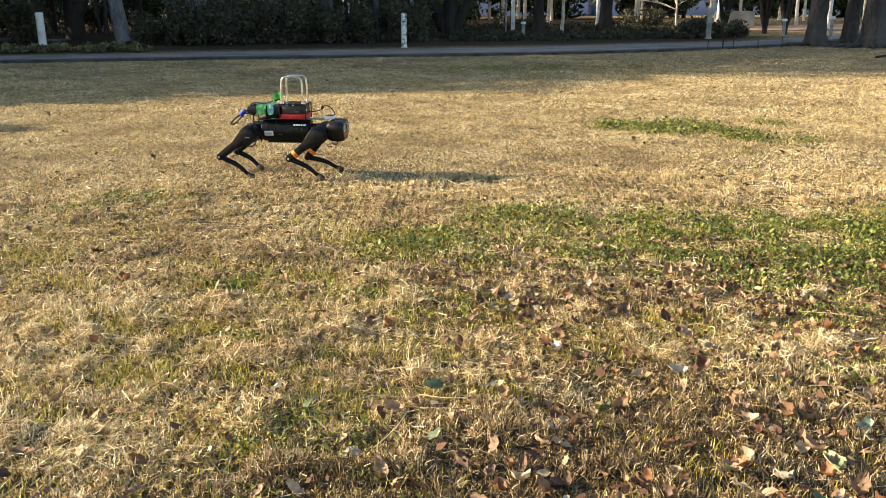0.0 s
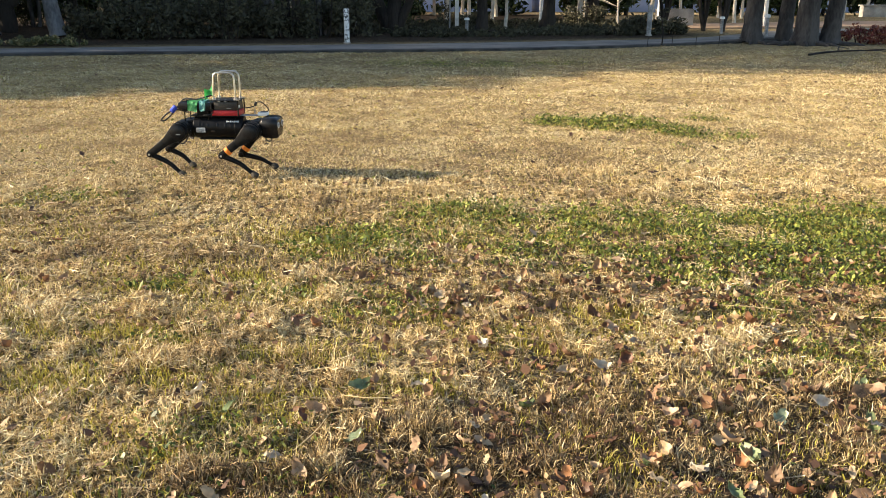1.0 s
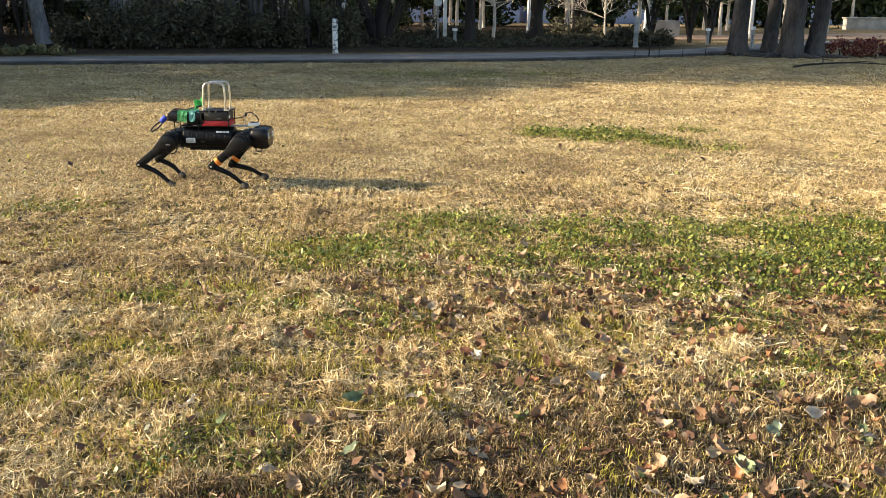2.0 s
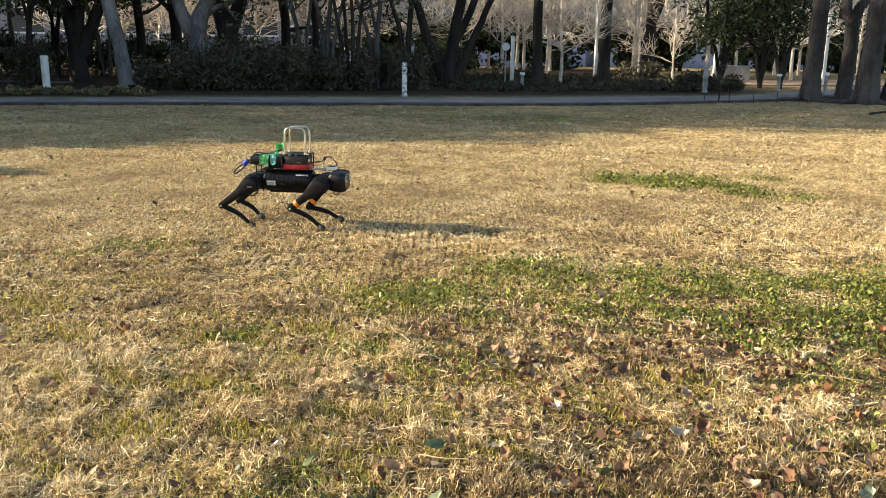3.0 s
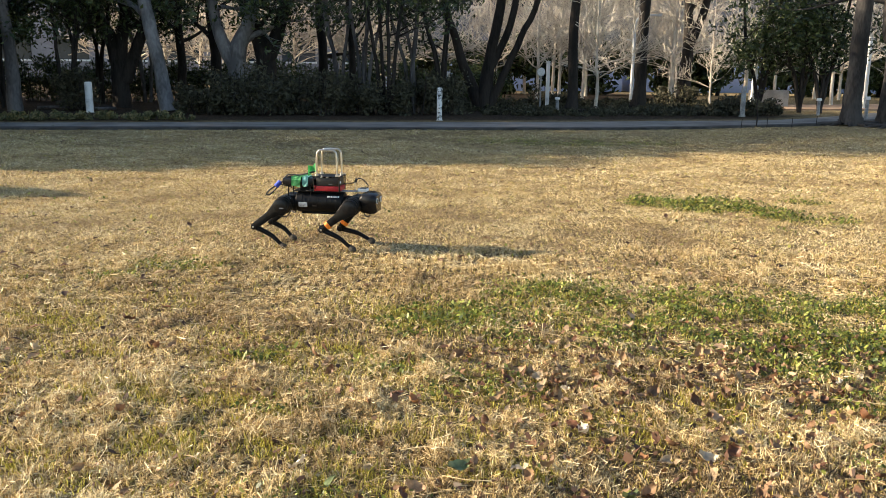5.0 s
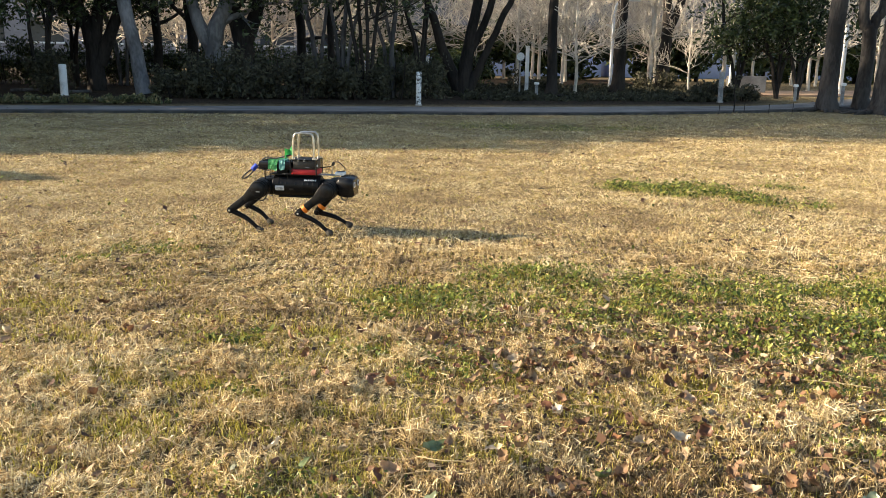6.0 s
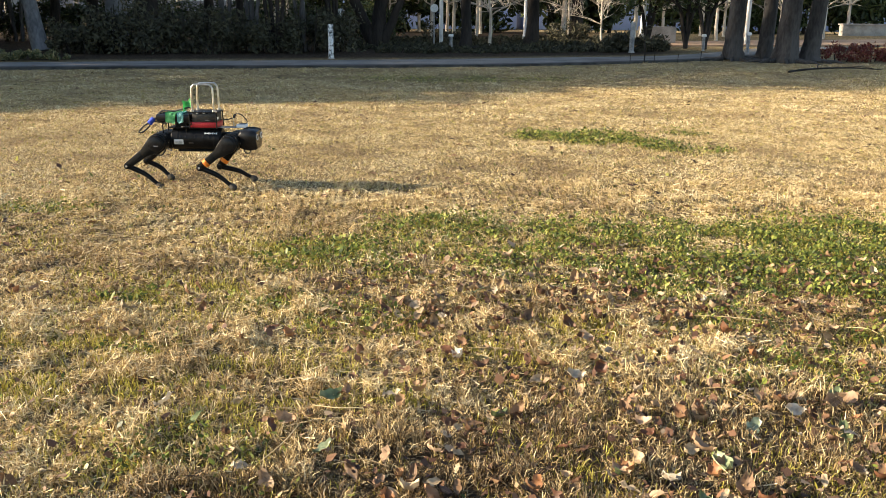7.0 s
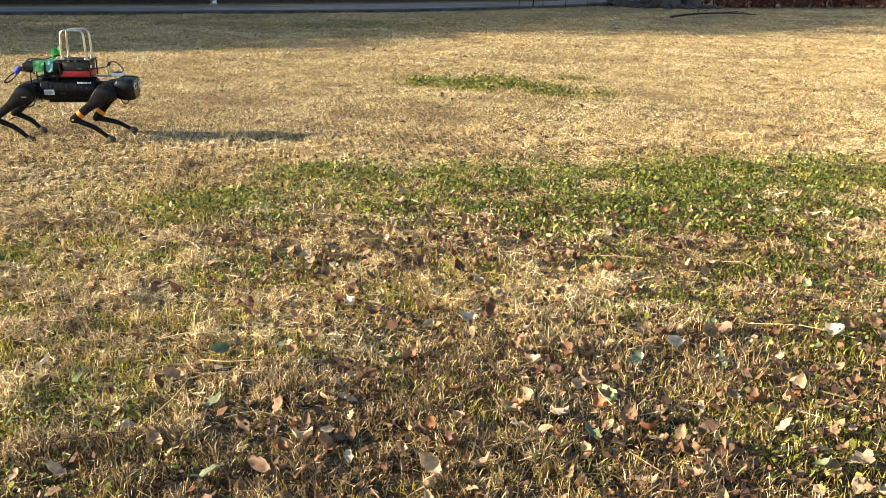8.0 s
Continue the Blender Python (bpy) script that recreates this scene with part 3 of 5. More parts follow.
tree([stem([(0, 0, 0), (0.02, 0, 0.5), (-0.02, 0, 2.0), (0.02, 0, 3.4), (0, 0, 8)], 0.2, 0.14, 0.125, 0.12, 0.04)], (2.42, 23.1, 0.04), M_BARK_DARK, "slim straight dark trunk", 52, 5, 1.6, 3, (16, 0.5, 0.13, [], M_EVER), first=0.74, group=GROVE, roots=5)
tree([stem([(0, 0, 0), (0.02, 0, 0.6), (0.02, 0, 2.0), (0.06, 0, 3.6), (0, 0, 8.5)], 0.26, 0.18, 0.16, 0.155, 0.04)], (4.55, 25.2, 0.04), M_BARK_DARK, "straight dark trunk with a flared foot", 53, 5, 1.8, 3, (16, 0.5, 0.13, [], M_EVER), first=0.74, group=GROVE, roots=7)
tree([stem([(0, 0, 0), (0.02, 0, 1.2), (0.06, 0, 2.0), (0.0, 0, 3.6), (0.1, 0, 8)], 0.24, 0.2, 0.17, 0.14, 0.04),
      stem([(0.04, 0, 1.7), (0.4, 0, 2.7), (0.75, 0, 4.2), (1.1, 0, 7.5)], 0.15, 0.14, 0.12, 0.03)], (6.8, 29.5, 0.04), M_BARK_DARK, "dark trunk forking into two stems", 54, 4, 1.7, 3, (14, 0.5, 0.13, [], M_EVER), first=0.65, group=GROVE)
# leafy evergreens beside the plaza
for x, y, sd, low in ((7.9, 25.0, 61, [(-1.0, 0, 1.5), (-1.2, 0.2, 2.3), (-0.7, 0, 0.95)]), (8.75, 24.2, 62, [(-0.3, 0, 2.0), (0.4, -0.1, 1.6)]), (9.15, 23.8, 63, [(0.2, 0, 1.7), (-0.4, 0, 1.2)])):
    g = random.Random(sd)
    st = [stem([(0, 0, 0), (0.1 * k, 0.05, 0.9), (0.3 * k, 0.1, 2.0), (0.5 * k, 0, 5.2)], 0.06, 0.05, 0.045, 0.015) for k in (-1.6, 0.3, 1.5)]
    low = low + [(g.uniform(-1.1, 1.1), g.uniform(-0.7, 0.7), g.uniform(1.5, 4.6)) for k in range(11)]
    tree(st, (x, y, 0.04), M_BARK_DARK, "bushy broadleaf evergreen with thin leaning stems", sd, 5, 1.2, 3, (19, 0.42, 0.13, low, M_EVER), first=0.36, group=GROVE)
# large trunks at the lawn's edge
EDGE = "large trees at the lawn edge"
EDGE_CROWN = (18, 0.6, 0.14, [], M_EVER)
tree([stem([(0, 0, 0), (0, 0, 0.3), (0.02, 0, 1.0), (0.03, 0, 2.6), (0.05, 0, 4), (0, 0, 9)], 0.28, 0.21, 0.18, 0.17, 0.16, 0.05)], (7.98, 19.0, 0), M_BARK_MID, "tall straight tree with a flared root foot on the lawn edge", 71, 5, 2.0, 3, EDGE_CROWN, first=0.78, roots=8, group=EDGE)
tree([stem([(0, 0, 0), (0, 0, 0.3), (0.02, 0, 1.0), (0.0, 0, 1.75), (-0.22, 0, 2.6), (-0.5, 0, 9)], 0.23, 0.17, 0.15, 0.145, 0.1, 0.04),
      stem([(0.02, 0, 1.6), (0.12, 0, 2.0), (0.3, 0, 2.8), (0.6, 0, 8.5)], 0.12, 0.11, 0.1, 0.04)], (8.95, 19.5, 0), M_BARK_MID, "tree trunk forking in a V behind its thicker neighbour", 72, 5, 2.0, 3, EDGE_CROWN, first=0.78, roots=6, group=EDGE)
tree([stem([(0, 0, 0), (0.02, 0, 0.3), (0.03, 0, 1.0), (0.08, 0, 2.6), (0.15, 0, 9)], 0.33, 0.25, 0.21, 0.195, 0.06)], (8.88, 18.35, 0), M_BARK_MID, "thickest tree trunk of the group with spreading roots", 73, 5, 2.1, 3, EDGE_CROWN, first=0.78, roots=9, group=EDGE)
tree([stem([(0, 0, 0), (0.02, 0, 0.3), (0.08, 0, 1.0), (0.25, 0, 2.6), (0.6, 0, 9)], 0.27, 0.19, 0.165, 0.155, 0.05)], (9.5, 18.5, 0), M_BARK_MID, "tree trunk leaning outward with surface roots", 74, 5, 2.0, 3, EDGE_CROWN, first=0.78, roots=9, group=EDGE)
# unseen evergreens added beside the lawn to cast shade over its far part
for x, y, h0, sd in ((-12.2, 10.0, 3.3, 81), (-13.0, 11.5, 4.8, 82), (-13.4, 13.0, 5.9, 83), (-14.2, 14.7, 9.4, 84), (-14.8, 16.2, 11.0, 85), (-15.2, 17.6, 11.5, 86), (-16.0, 18.9, 11.5, 87), (-15.6, 20.2, 9.8, 88), (-16.5, 21.6, 10.0, 89), (-15.8, 23.0, 9.2, 90), (-18.0, 24.6, 8.6, 95), (-18.8, 26.3, 8.4, 96), (-19.8, 28.0, 8.4, 97), (-9.3, 7.4, 1.9, 99)):
    g = random.Random(sd)
    # each height sets how far that added tree's shadow reaches
    h = h0 * 0.92
    low = [(g.uniform(-1, 1) * 0.17 * h, g.uniform(-1, 1) * 0.15 * h, g.uniform(0.1, 0.93) * h) for k in range(100)]
    tree([stem([(0, 0, 0), (0.05, 0, h * 0.3), (0, 0.05, h * 0.9)], 0.06 * h ** 0.5 + 0.05, 0.1, 0.03)], (x, y, 0), M_BARK_DARK, "dense unseen evergreen tree added to shade the lawn", sd, 5, h * 0.16, 2, (38, 0.13 * h, 0.26, low, M_EVER), first=0.15, group="evergreens beside the lawn")

# bare pale trees in the sun beyond
PALE = "bare winter trees beyond the grove"
pale = []
for k in range(3):
    st = [stem([(0, 0, 0), (0.03, 0, 1.2), (0.05 * (k - 1), 0, 2.4), (0, 0.05, 6.8)], 0.075, 0.058, 0.052, 0.016)]
    t0 = tree(st, (-9.5 + 6.2 * k, 33.0 + 1.2 * k, 0.03), M_BARK_PALE, "bare sunlit winter tree with a dense head of pale twigs", 91 + k, 17, 2.3, 4, None, first=0.3, r_min=0.0095, group=PALE, kids=3, sides=4)
    pale.append(t0)
for k, (x, y, s) in enumerate([(3.2, 24.2, 0.71), (7.5, 35.0, 1), (7.1, 27.2, 0.5), (11.7, 29.5, 0.87), (2.9, 32.1, 0.94), (3.5, 30.1, 0.89)]):
    copy_thing(pale[k % 3], pose(x, y, 0.03, 0, 0, 67 * k)).scale = (s, s, s)
g = random.Random(5)
for row, (y0, n, x0, dx) in enumerate(((31.5, 9, -13.0, 3.9), (34.2, 8, -12.0, 4.4), (30.4, 5, -11.6, 2.1), (36.5, 8, -14, 4.6), (39, 6, -12, 7.0))):
    for k in range(n):
        x = x0 + dx * k + g.uniform(-0.6, 0.6)
        y = y0 + 0.1 * x + g.uniform(-1, 1)
        s = g.uniform(0.85, 1.2)
        c = copy_thing(pale[(k + row) % 3], pose(x, y, 0.02, 0, 0, g.uniform(0, 360)))
        c.scale = (s, s, s)


def thicket(name, at, size, n, leaf, mat, seed, label, category, group="", stems=6, per=42):
    """A shrub: thin stems from the ground and clumps of leaves of uneven height."""
    g = random.Random(seed)
    base = tagged(new(name), label, category, group)
    base.matrix_basis = pose(*at)
    sx, sy, sz = size
    for k in range(stems):
        x, y = g.uniform(-0.7, 0.7) * sx, g.uniform(-0.7, 0.7) * sy
        part("stem", bm_tube([(x * 0.7, y * 0.7, 0), (x, y, sz * 0.5), (x * 1.1, y * 1.1, sz * 0.95)], [0.014, 0.01, 0.005], 5), M_BARK_DARK, base)
    cs = [(g.uniform(-1, 1) * sx, g.uniform(-1, 1) * sy, g.uniform(0.08, 1.0) ** 0.8 * sz * g.uniform(0.6, 1.0)) for k in range(n)]
    part("foliage", leaf_cloud("foliage", cs, per, 0.2 * min(1, sz) + 0.05, leaf, mat, seed), mat, base)
    return base


UNDER = "dark undergrowth along the footpath"
g = random.Random(77)
for k in range(20):
    x = -1.0 + 0.95 * (k % 10)
    thicket("low_shrub", (x + g.uniform(-0.3, 0.3), 26.2 + 2.4 * (k // 10) + g.uniform(-0.4, 0.4), 0.03), (0.7, 0.7, g.uniform(0.12, 0.22)), 24, 0.11, M_BUSH, 700 + k, "low olive undergrowth under the bare trees", "shrub", UNDER, 4, 30)
for k in range(9):
    x = -6.3 + 0.68 * k
    thicket("shrub", (x, 20.0 + 0.2 * x + 0.9 + g.uniform(-0.2, 0.3), 0.03), (0.5, 0.55, g.uniform(0.7, 1.1)), 40, 0.1, M_BUSH, 200 + k, "dark leafy shrub growing at the footpath's edge", "shrub", UNDER)
for k in range(9):
    x = 0.6 + 0.72 * k
    thicket("low_shrub", (x, 20.6 + 0.24 * x + g.uniform(0.0, 0.5), 0.03), (0.5, 0.6, g.uniform(0.1, 0.17)), 22, 0.09, M_BUSH, 240 + k, "low brownish undergrowth beside the footpath", "shrub", UNDER)
for k in range(16):
    x = -0.2 + 0.95 * (k % 8)
    thicket("low_shrub", (x + g.uniform(-0.2, 0.2), 22.6 + 0.22 * x + 1.5 * (k // 8) + g.uniform(-0.3, 0.3), 0.03), (0.6, 0.7, g.uniform(0.09, 0.16)), 24, 0.1, M_BUSH, 600 + k, "low dark undergrowth between the tree trunks", "shrub", UNDER, 4, 34)
for x, y, sx, h in ((6.2, 22.2, 0.3, 0.5), (7.3, 22.6, 0.3, 0.4), (-9.75, 20.6, 0.3, 0.95), (2.2, 26.2, 0.7, 0.6), (5.9, 26.5, 0.6, 0.6)):
    thicket("shrub", (x, y, 0.03), (sx, 0.4, h), 34, 0.1, M_BUSH, int(300 + x * 7), "round dark evergreen shrub under the trees", "shrub", UNDER)
for k in range(10):
    x = -12.8 + 0.72 * k
    thicket("ground_cover", (x, 18.75 + 0.2 * x, 0.03), (0.42, 0.3, 0.16), 20, 0.075, M_IVY, 260 + k, "low leafy ground cover spilling along the path", "ground cover", "ground cover along the path", 3, 36)
for k in range(7):
    thicket("red_shrub", (10.35 + 0.75 * k, 18.75 + 0.04 * k, 0), (0.45, 0.4, 0.38), 24, 0.07, M_RED, 280 + k, "low clipped shrub with dull red winter leaves", "shrub", "red shrubs along the lawn edge", 5, 44)
for k in range(16):
    x = -15.5 + 1.05 * k
    thicket("hedge_bush", (x, 27.4 + 0.12 * x, 0.03), (0.58, 0.45, 1.32), 46, 0.11, M_EVER, 320 + k, "clipped evergreen hedge bush", "hedge", "hedge behind the grove", 6, 44)
# dark evergreen line in front of the far building
for k in range(8, 34):
    x = -17 + 1.6 * k + g.uniform(-1, 1)
    h = g.uniform(2.0, 2.7)
    lows = [(g.uniform(-1.3, 1.3), g.uniform(-0.8, 0.8), g.uniform(0.08 if k % 3 else 0.42, 0.95) * h) for j in range(40)]
    tree([stem([(0, 0, 0), (0.05, 0, h * 0.4), (0, 0.05, h * 0.9)], 0.1, 0.07, 0.03)], (x, 40.0 + 0.1 * x, 0), M_BARK_DARK, "low rounded evergreen tree in the distance", 400 + k, 4, 0.8, 2, (17, 0.5, 0.36, lows, M_EVER), first=0.3, group="distant evergreens")

# ---- the building in the distance ----


def far_building():
    b = tagged(new("office_building"), "long pale building in shade far behind the trees", "building")
    b.matrix_basis = pose(4, 62, 0, 0, 0, 5)
    w, h, d = 125, 12.5, 12
    part("wall", bm_box((w, d, h), (0, d / 2, h / 2), 0.04), M_WALL, b)
    part("roof", bm_box((w + 0.6, d + 0.6, 0.4), (0, d / 2, h + 0.2), 0.05), M_ROOF, b)
    pane = from_bm("window", bm_box((2.3, 0.08, 1.6), (0, 0, 0), 0.02), M_GLASS, False)
    frame_me = from_bm("window_frame", bm_box((2.5, 0.1, 0.12), (0, 0, -0.86), 0.01), M_LABEL, False)
    for s in range(3):
        for k in range(19):
            wdw = new("window", pane)
            wdw.parent, wdw.location = b, (-w / 2 + 3.2 + 3.87 * k, -0.01, 2.3 + 3.9 * s)
            fr = new("sill", frame_me)
            fr.parent = wdw


far_building()


def low_shed(x, y, w, turn):
    s = tagged(new("site_cabin"), "low pale cabin half hidden behind trees, coloured bluish like shade", "cabin", "pale cabins in the distance")
    s.matrix_basis = pose(x, y, 0, 0, 0, turn)
    part("wall", bm_box((w, 2.4, 2.1), (0, 1.2, 1.05), 0.03), M_SHADE_BLUE, s)
    part("roof", bm_box((w + 0.2, 2.6, 0.12), (0, 1.2, 2.16), 0.02), M_ROOF, s)
    for k in range(max(1, int(w / 2))):
        part("window", bm_box((0.9, 0.06, 0.6), (-w / 2 + 1.0 + 2.0 * k, -0.005, 1.35), 0.01), M_GLASS, s)


for x, w in ((-2.2, 6), (4.6, 6), (11.6, 7), (19.4, 7), (27, 6)):
    low_shed(x, 46.5 + 0.1 * x, w, 5)

# ---- posts, lamps and small park things ----


def bollard(at, h, r, mat, label, group=""):
    b = tagged(new("bollard"), label, "bollard", group)
    b.matrix_basis = pose(*at)
    part("post", bm_lathe([(-0.02, r), (h * 0.42, r), (h * 0.425, r * 0.9), (h * 0.44, r * 0.9), (h * 0.445, r), (h * 0.86, r), (h * 0.87, r * 0.93), (h * 0.89, r * 0.93)], (0, 0, 0), (0, 0, 1), 20), mat, b)
    part("cap", bm_lathe([(h * 0.89, r * 1.02), (h * 0.97, r * 1.02), (h, r * 0.8)], (0, 0, 0), (0, 0, 1), 20), mat, b)
    part("base_plate", bm_lathe([(-0.02, r * 1.35), (0.012, r * 1.35), (0.02, r * 1.05)], (0, 0, 0), (0, 0, 1), 20), M_CONCRETE, b)
    return b


bollard((-8.98, 19.62, 0.03), 0.71, 0.085, M_WHITE_POST, "white round bollard light beside the footpath", "bollards along the footpath")
bollard((-0.86, 18.56, 0.02), 0.7, 0.056, M_MOTTLED, "mottled white round bollard light beside the footpath", "bollards along the footpath")
bollard((6.45, 21.6, 0.05), 0.72, 0.06, M_GREY_POST, "weathered grey post among the shrubs")
for x, y, h in ((8.1, 24.6, 0.36), (8.7, 22.7, 0.43), (9.35, 21.4, 0.52), (1.95, 22.0, 0.4)):
    p = tagged(new("short_post"), "short pale post with a wider cap", "post", "short posts by the plaza")
    p.matrix_basis = pose(x, y, 0.04)
    part("post", bm_lathe([(0, 0.04), (h * 0.86, 0.04), (h * 0.87, 0.035)], (0, 0, 0), (0, 0, 1), 14), M_GREY_POST, p)
    part("cap", bm_lathe([(h * 0.86, 0.065), (h * 0.97, 0.065), (h, 0.05)], (0, 0, 0), (0, 0, 1), 14), M_WHITE_POST, p)
for x, y, h, r in ((1.86, 24.2, 1.28, 0.05), (8.1, 26.2, 1.4, 0.06), (11.7, 27.0, 2.1, 0.05), (-0.95, 25.0, 0.95, 0.06)):
    p = tagged(new("marker_post"), "tall white marker post catching the sun", "post", "white posts beyond the path")
    p.matrix_basis = pose(x, y, 0.04)
    part("post", bm_box((2 * r, 2 * r, h), (0, 0, h / 2), 0.012), M_WHITE_POST, p)
    part("cap", bm_box((2 * r + 0.02, 2 * r + 0.02, 0.03), (0, 0, h + 0.012), 0.006), M_WHITE_POST, p)

sign = tagged(new("round_sign"), "round pale sign on a thin pole", "sign")
sign.matrix_basis = pose(1.62, 23.5, 0.04)
part("pole", bm_tube([(0, 0, 0), (0, 0, 1.1)], 0.022, 10), M_GREY_POST, sign)
part("disc", bm_lathe([(-0.012, 0.1), (-0.008, 0.104), (0.008, 0.104), (0.012, 0.1)], (0, -0.03, 1.02), (0, -1, 0), 26), M_LABEL, sign, "round grey-white sign disc")
part("rim", bm_lathe([(0, 0.108), (0.014, 0.113), (0.02, 0.103)], (0, -0.025, 1.02), (0, 1, 0), 26), M_GREY_POST, sign)

lamp = tagged(new("street_lamp"), "slender pale street lamp with two curved arms", "street lamp")
lamp.matrix_basis = pose(4.92, 28.6, 0.03)
lamp.scale = (0.9, 0.9, 0.9)
part("pole", bm_tube([(0, 0, 0), (0, 0, 0.5), (0, 0, 2.6)], [0.085, 0.06, 0.05], 14), M_LAMP, lamp)
part("arm", bm_tube(smooth_line([(0, 0, 2.6), (0.03, 0, 2.9), (0.2, 0, 3.12), (0.5, 0, 3.15)], 5), 0.035, 10), M_LAMP, lamp)
part("arm", bm_tube(smooth_line([(0, 0, 2.0), (-0.06, 0, 2.22), (-0.25, 0, 2.3)], 5), 0.03, 10), M_LAMP, lamp)
part("lamp_head", bm_box((0.42, 0.16, 0.07), (0.7, 0, 3.14), 0.025), M_LAMP, lamp)
part("sign_panel", bm_box((0.12, 0.03, 1.1), (0.16, -0.08, 1.4), 0.01), M_WHITE_POST, lamp, "narrow white panel")

block = tagged(new("stone_block"), "low rectangular concrete block by the plaza", "stone block")
block.matrix_basis = pose(9.0, 27.6, 0.07)
part("block", bm_box((1.15, 0.35, 0.5), (0, 0, 0.25), 0.02), M_CONCRETE, block)
wall = tagged(new("planter_wall"), "low sunlit concrete wall behind the plaza", "low wall")
wall.matrix_basis = pose(27.5, 40.0, 0.0, 0, 0, 5)
part("wall", bm_box((12, 0.3, 0.5), (0, 0, 0.25), 0.02), M_CONCRETE, wall)
part("coping", bm_box((12.1, 0.4, 0.06), (0, 0, 0.532), 0.012), M_CONCRETE, wall)
log = tagged(new("fallen_log"), "thin pale fallen branch lying on the grove floor", "branch")
log.matrix_basis = pose(-10.0, 20.9, 0.08, 0, 0, -3)
part("branch", bm_tube(smooth_line([(-0.9, 0, 0), (-0.2, 0.05, 0.02), (0.5, -0.03, 0.0), (1.1, 0.04, 0.01)], 4), [0.035] * 13, 7), M_BARK_GREY, log)

branch = tagged(new("fallen_branch"), "thin bare branch lying on the shaded lawn", "branch")
branch.matrix_basis = pose(8.3, 15.4, 0.03, 0, 0, 12)
limb_line = smooth_line([(-0.9, -0.1, 0), (-0.4, 0.02, 0.03), (0.2, 0.0, 0.05), (0.8, 0.12, 0.03), (1.3, 0.1, 0.0)], 4)
part("branch", bm_tube(limb_line, [0.022 - 0.001 * k for k in range(len(limb_line))], 7), M_BARK_DARK, branch)
part("twig", bm_tube(smooth_line([(-0.2, 0.02, 0.04), (0.0, 0.25, 0.1), (0.35, 0.42, 0.06)], 4), [0.011] * 5 + [0.007] * 4, 6), M_BARK_DARK, branch)
part("twig", bm_tube(smooth_line([(0.4, 0.03, 0.05), (0.55, -0.2, 0.08), (0.8, -0.34, 0.04)], 4), [0.01] * 5 + [0.006] * 4, 6), M_BARK_DARK, branch)

fence = tagged(new("low_fence"), "low thin post-and-rail fence along the lawn edge", "fence")
fence.matrix_basis = pose(5.2, 17.4, 0, 0, 0, 22)
for k in range(5):
    part("stake", bm_tube([(0.62 * k, 0, 0), (0.62 * k + 0.01, 0, 0.2 + 0.04 * (k % 2))], 0.007, 6), M_BARK_DARK, fence)
sap = tagged(new("sapling"), "thin young tree with a few leaves beside the path", "sapling")
sap.matrix_basis = pose(5.62, 17.81, 0)
part("stem", bm_tube(smooth_line([(0, 0, 0), (0.01, 0, 0.25), (-0.02, 0, 0.5), (0.03, 0, 0.75)], 4), [0.014] * 9 + [0.008] * 4, 7), M_BARK_DARK, sap)
part("foliage", leaf_cloud("foliage", [(0.05, 0, 0.4), (-0.08, 0, 0.6), (0.03, 0, 0.75)], 8, 0.1, 0.09, M_BUSH, 9), M_BUSH, sap)

# ---- the walking robot ----


def bars(parent, at, size, mat, name="marking"):
    part(name, bm_box(size, at, 0.0004, seg=1), mat, parent)


